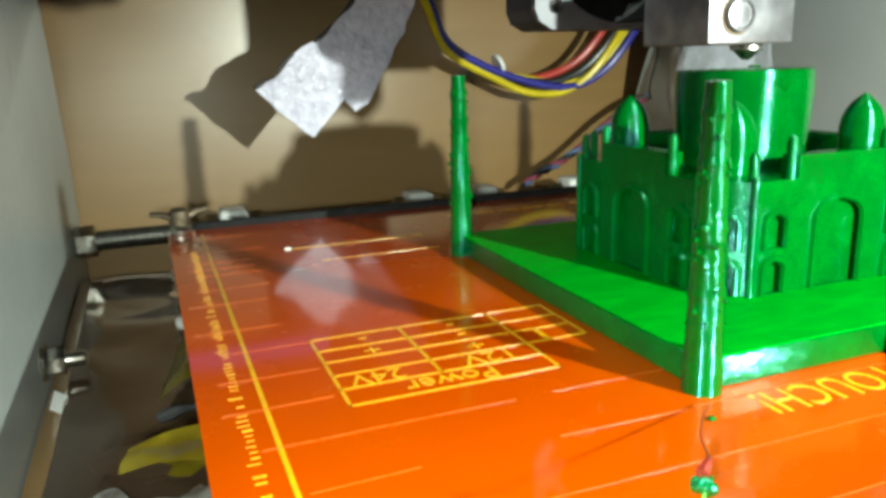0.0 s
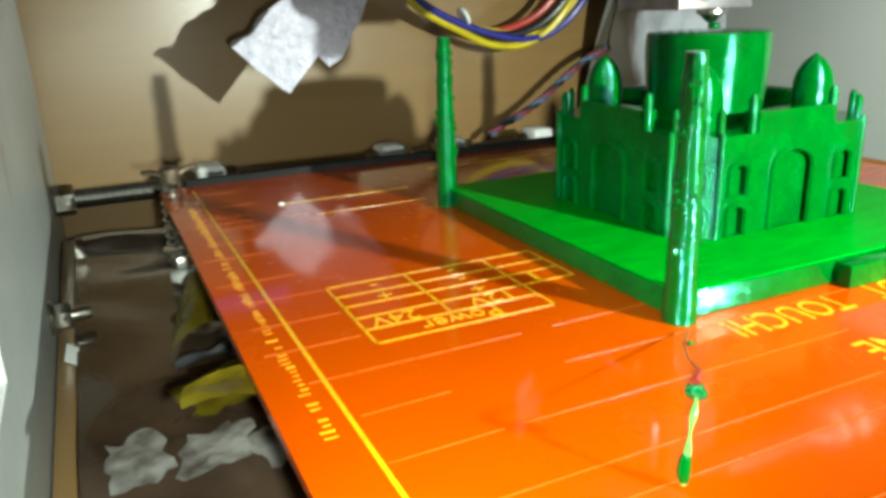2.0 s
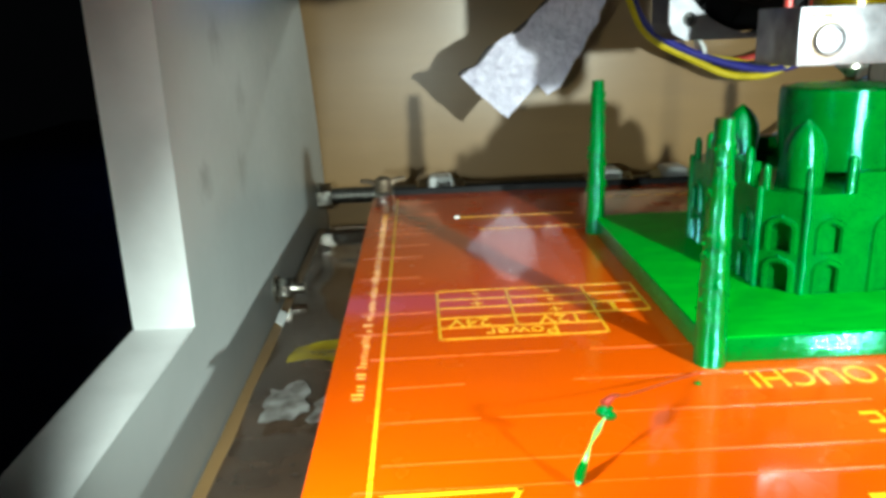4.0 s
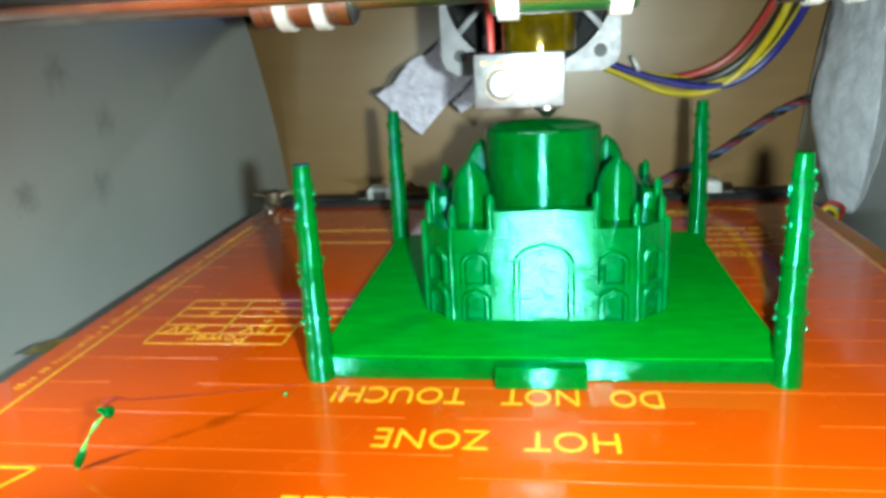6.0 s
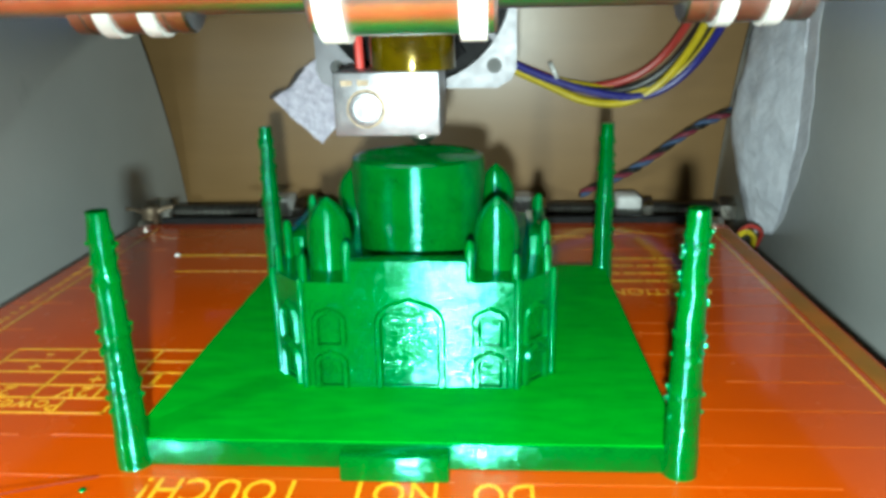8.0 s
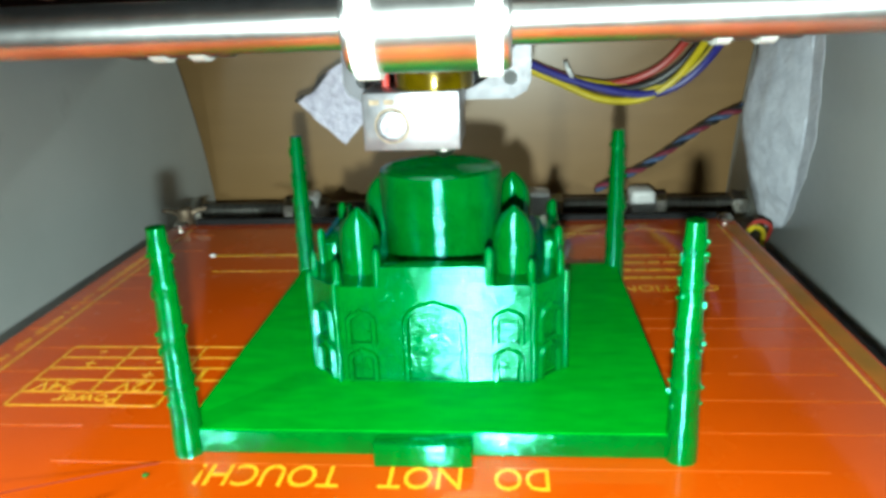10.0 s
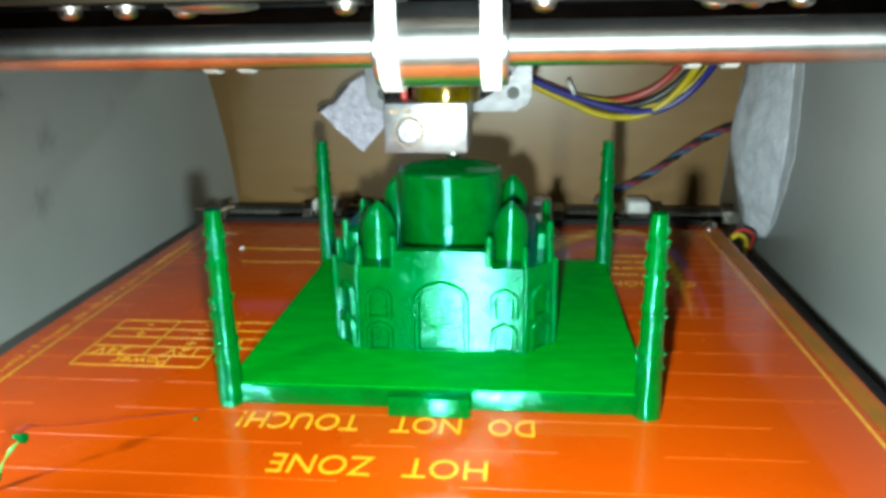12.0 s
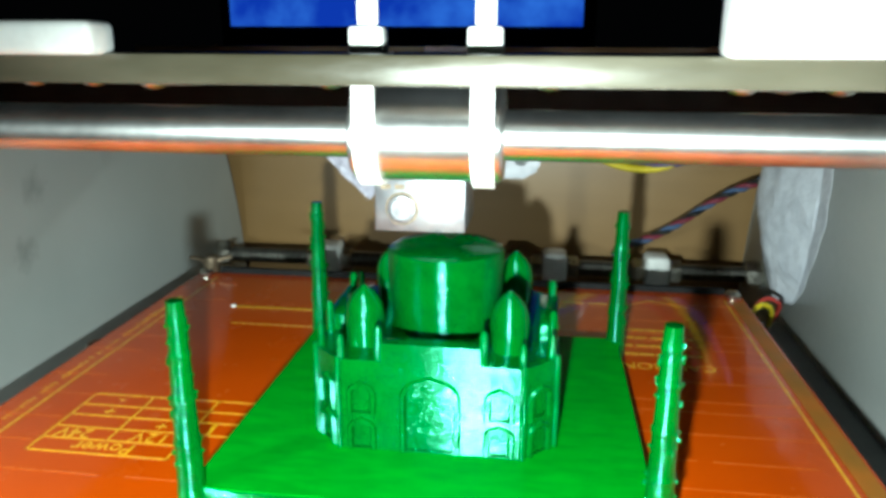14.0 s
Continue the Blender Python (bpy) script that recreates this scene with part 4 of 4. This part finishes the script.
for k, colour in enumerate(("grey_blue", "maroon", "black")):
    pts = []
    for i in range(81):
        u = i / 80
        p = Vector((0.1290 - 0.068 * u, 0.204 + 0.010 * u, 0.0275 - 0.042 * u + 0.0018 * math.sin(2 * math.pi * min(1.0, u * 1.15))))
        a = 30 * u + k * 2.094
        pts.append(p + 0.0012 * Vector((0.3 * math.cos(a), math.sin(a), math.cos(a))))
    part("wire", tube(pts, 0.0012, 8), WIRE[colour], twist, colour.replace("_", " ") + " insulated strand")
part("stray_thread", tube([(0.1285, 0.2035, 0.0280), (0.1288, 0.2035, 0.0340), (0.1300, 0.2030, 0.0400), (0.1314, 0.2020, 0.0480), (0.1316, 0.2020, 0.0600)], 0.0005, 6),
     WIRE["black"], twist, "thin black strand running up the wall")
tail = thing("corner_wires", "short yellow and red wires behind the bed corner", "cable")
part("wire", tube([(0.104, 0.110, -0.008), (0.109, 0.114, -0.0055), (0.115, 0.121, -0.010), (0.119, 0.136, -0.022)], 0.0010, 8), WIRE["yellow"], tail)
part("wire", tube([(0.106, 0.116, -0.009), (0.112, 0.120, -0.0050), (0.119, 0.125, -0.009), (0.122, 0.142, -0.022)], 0.0009, 8), WIRE["red"], tail)

# ---- silver foam strip and wall pad ----


def strip(outline, y, mat, label, rim=()):
    """A thick crumpled strip from its outline on an upright plane."""
    me = curve_mesh("strip", [outline], 0.0016, mat)
    bm = bmesh.new()
    bm.from_mesh(me)
    bmesh.ops.triangulate(bm, faces=bm.faces)
    bmesh.ops.subdivide_edges(bm, edges=bm.edges[:], cuts=3, use_grid_fill=True)
    bmesh.ops.remove_doubles(bm, verts=bm.verts[:], dist=1e-6)
    for v in bm.verts:
        n = noise.noise_vector(Vector((v.co.x * 120, v.co.y * 120, 0.3)))
        v.co += 0.0012 * n + Vector((0, 0, 0.004 * noise.noise(Vector((v.co.x * 45, v.co.y * 45, 1.7)))))
    bm.transform(Matrix.Translation((0, y, 0)) @ Matrix.Rotation(math.pi / 2, 4, "X"))
    ob = tagged(part("foam_strip", bm, mat), label, "foam strip", "hanging foam strips")
    if rim:
        pts = [(x + 0.0006 * math.sin(90 * k), y - 0.0012, z + 0.0006 * math.cos(70 * k)) for k, (x, z) in enumerate(rim)]
        part("torn_rim", tube(pts, 0.0008, 7, taper=lambda u: 0.8 + 0.5 * math.sin(u * 23)), TORN, ob, "dark torn rim")
    return ob


strip([(-0.0775, 0.0398), (-0.0670, 0.0300), (-0.0560, 0.0202), (-0.0500, 0.0275), (-0.0430, 0.0350), (-0.0330, 0.0440), (-0.0205, 0.0560), (-0.0130, 0.0700),
       (-0.0105, 0.0900), (-0.0300, 0.0900), (-0.0340, 0.0790), (-0.0390, 0.0705), (-0.0445, 0.0645), (-0.0500, 0.0592), (-0.0570, 0.0556), (-0.0640, 0.0515),
       (-0.0690, 0.0446)], 0.165, TISSUE, "torn strip of silvery bubbly foam hanging behind the print head",
      ((-0.0775, 0.0396), (-0.0745, 0.0420), (-0.0690, 0.0444), (-0.0640, 0.0513), (-0.0570, 0.0554), (-0.0500, 0.0590), (-0.0445, 0.0643), (-0.0390, 0.0703),
       (-0.0340, 0.0788)))
strip([(-0.0425, 0.0345), (-0.0375, 0.0290), (-0.0325, 0.0335), (-0.0235, 0.0470), (-0.0150, 0.0600), (-0.0120, 0.0900), (-0.0240, 0.0900), (-0.0290, 0.0560)], 0.171,
      TISSUE, "narrow torn strip of silvery foam hanging behind the print head")


def pad():
    """A puffy leaf-shaped foam pad on the side wall, with a flat film border along its front."""
    z0, z1 = -0.0180, 0.083
    ny, nz = 40, 80

    def sides(h):
        foot = math.sqrt(1 - (1 - min(h / 0.050, 1.0)) ** 2)
        ya = 0.155 - 0.0205 * foot + 0.001 * math.sin(h * 90)
        yb = 0.157 + 0.0205 * foot + 0.012 * min(1.0, max(0.0, (h - 0.02) / 0.03)) + 0.0015 * math.sin(h * 70)
        return ya, yb

    def puff(u, y, h):
        swell = math.sin(math.pi * u ** 1.4) ** 0.7
        foot = 0.30 + 0.70 * min(1.0, h / 0.045) ** 0.8
        top = 1 - 0.55 * min(1.0, max(0.0, (h - 0.030) / 0.055)) ** 1.3
        return 0.0150 * swell * foot * top + 0.0008 * noise.noise(Vector((y * 110, h * 80, 0))) + 0.0004 * noise.noise(Vector((y * 330, h * 260, 4.0)))

    bm = bmesh.new()
    rows, border = [], []
    for j in range(nz + 1):
        h = (z1 - z0) * (j / nz) ** 1.5
        ya, yb = sides(h)
        rows.append([bm.verts.new((RIGHT - 0.0010 - puff(i / ny, ya + (yb - ya) * i / ny, h), ya + (yb - ya) * i / ny, z0 + h)) for i in range(ny + 1)])
        border.append((ya - 0.0080 * min(1.0, h / 0.040) - 0.0012 + 0.0006 * math.sin(h * 400), ya + 0.004, z0 + h))
    for j in range(nz):
        for i in range(ny):
            bm.faces.new((rows[j][i], rows[j][i + 1], rows[j + 1][i + 1], rows[j + 1][i]))
    ex = bmesh.ops.extrude_edge_only(bm, edges=[e for e in bm.edges if e.is_boundary])
    for g in ex["geom"]:
        if isinstance(g, bmesh.types.BMVert):
            g.co.x = RIGHT + 0.0004
    ob = tagged(part("foam_pad", bm, FOAM), "puffy white foam pad stuck on the grey side wall", "foam pad")
    film = bmesh.new()
    lines = [[film.verts.new(v) for v in ((RIGHT + 0.0003, a, z), (RIGHT - 0.0002, a + 0.0004, z), (RIGHT - 0.0009, b, z), (RIGHT + 0.0003, b, z))] for a, b, z in border]
    for low, high in zip(lines, lines[1:]):
        for i in range(4):
            film.faces.new((low[i], low[(i + 1) % 4], high[(i + 1) % 4], high[i]))
    film.faces.new(lines[0][::-1])
    film.faces.new(lines[-1])
    part("film_border", film, FOAM, ob, "flat film border of the pad")
    return ob


pad()

# ---- bits on the bed ----
PALE_STRAND = material("pale_stretched_plastic", (0.15, 0.36, 0.06), rough=0.25, second=(0.08, 0.34, 0.06), scale=420, amount=0.5, Specular_IOR_Level=0.8)
curl = thing("filament_scrap", "stray curl of green filament standing on the bed, paler inside", "filament scrap", place=pose(-0.0765, -0.0850, 0.0))
part("strand", tube([(0.0000, 0.0000, 0.0004), (0.0004, 0.0005, 0.0018), (0.0012, 0.0010, 0.0036), (0.0022, 0.0018, 0.0058), (0.0036, 0.0028, 0.0078), (0.0048, 0.0038, 0.0090)],
                    0.00032, 8, taper=lambda u: 0.9 + 0.45 * math.sin(u * 19)), PALE_STRAND, curl, "pale stretched strand")
part("foot", tube([(0.0001, 0.0001, 0.0006), (0.0004, 0.0005, 0.0018), (0.0012, 0.0011, 0.0034)], 0.00068, 8, taper=lambda u: 0.7 + 0.5 * math.sin(u * 3.1)), GREEN, curl)
knot = bmesh.new()
bmesh.ops.create_icosphere(knot, subdivisions=4, radius=0.0010)
for v in knot.verts:
    v.co *= 1 + 0.75 * noise.noise(v.co * 1300)
    v.co = Vector((v.co.x * 1.35 + 0.0048, v.co.y * 0.8 + 0.0038, v.co.z * 0.9 + 0.0092))
part("knot", knot, GREEN, curl, "crumpled green knot")
tagged(part("burnt_thread", tube([(-0.0722, -0.0812, 0.0104), (-0.0705, -0.0800, 0.0110), (-0.0680, -0.0770, 0.0094), (-0.0620, -0.0690, 0.0062),
                                  (-0.0540, -0.0600, 0.0030), (-0.0480, -0.0545, 0.0012)], 0.00022, 6, taper=lambda u: 3.4 - 2.9 * min(1, u * 3.2)), CRUMB_RED),
       "thin dark burnt thread from filament scrap to the model", "thread")
chip(-0.0497, -0.0568, 0.0, 0.0006, GREEN, "filament_crumb", "tiny green plastic crumb on the bed beside the model", "crumb", 9)
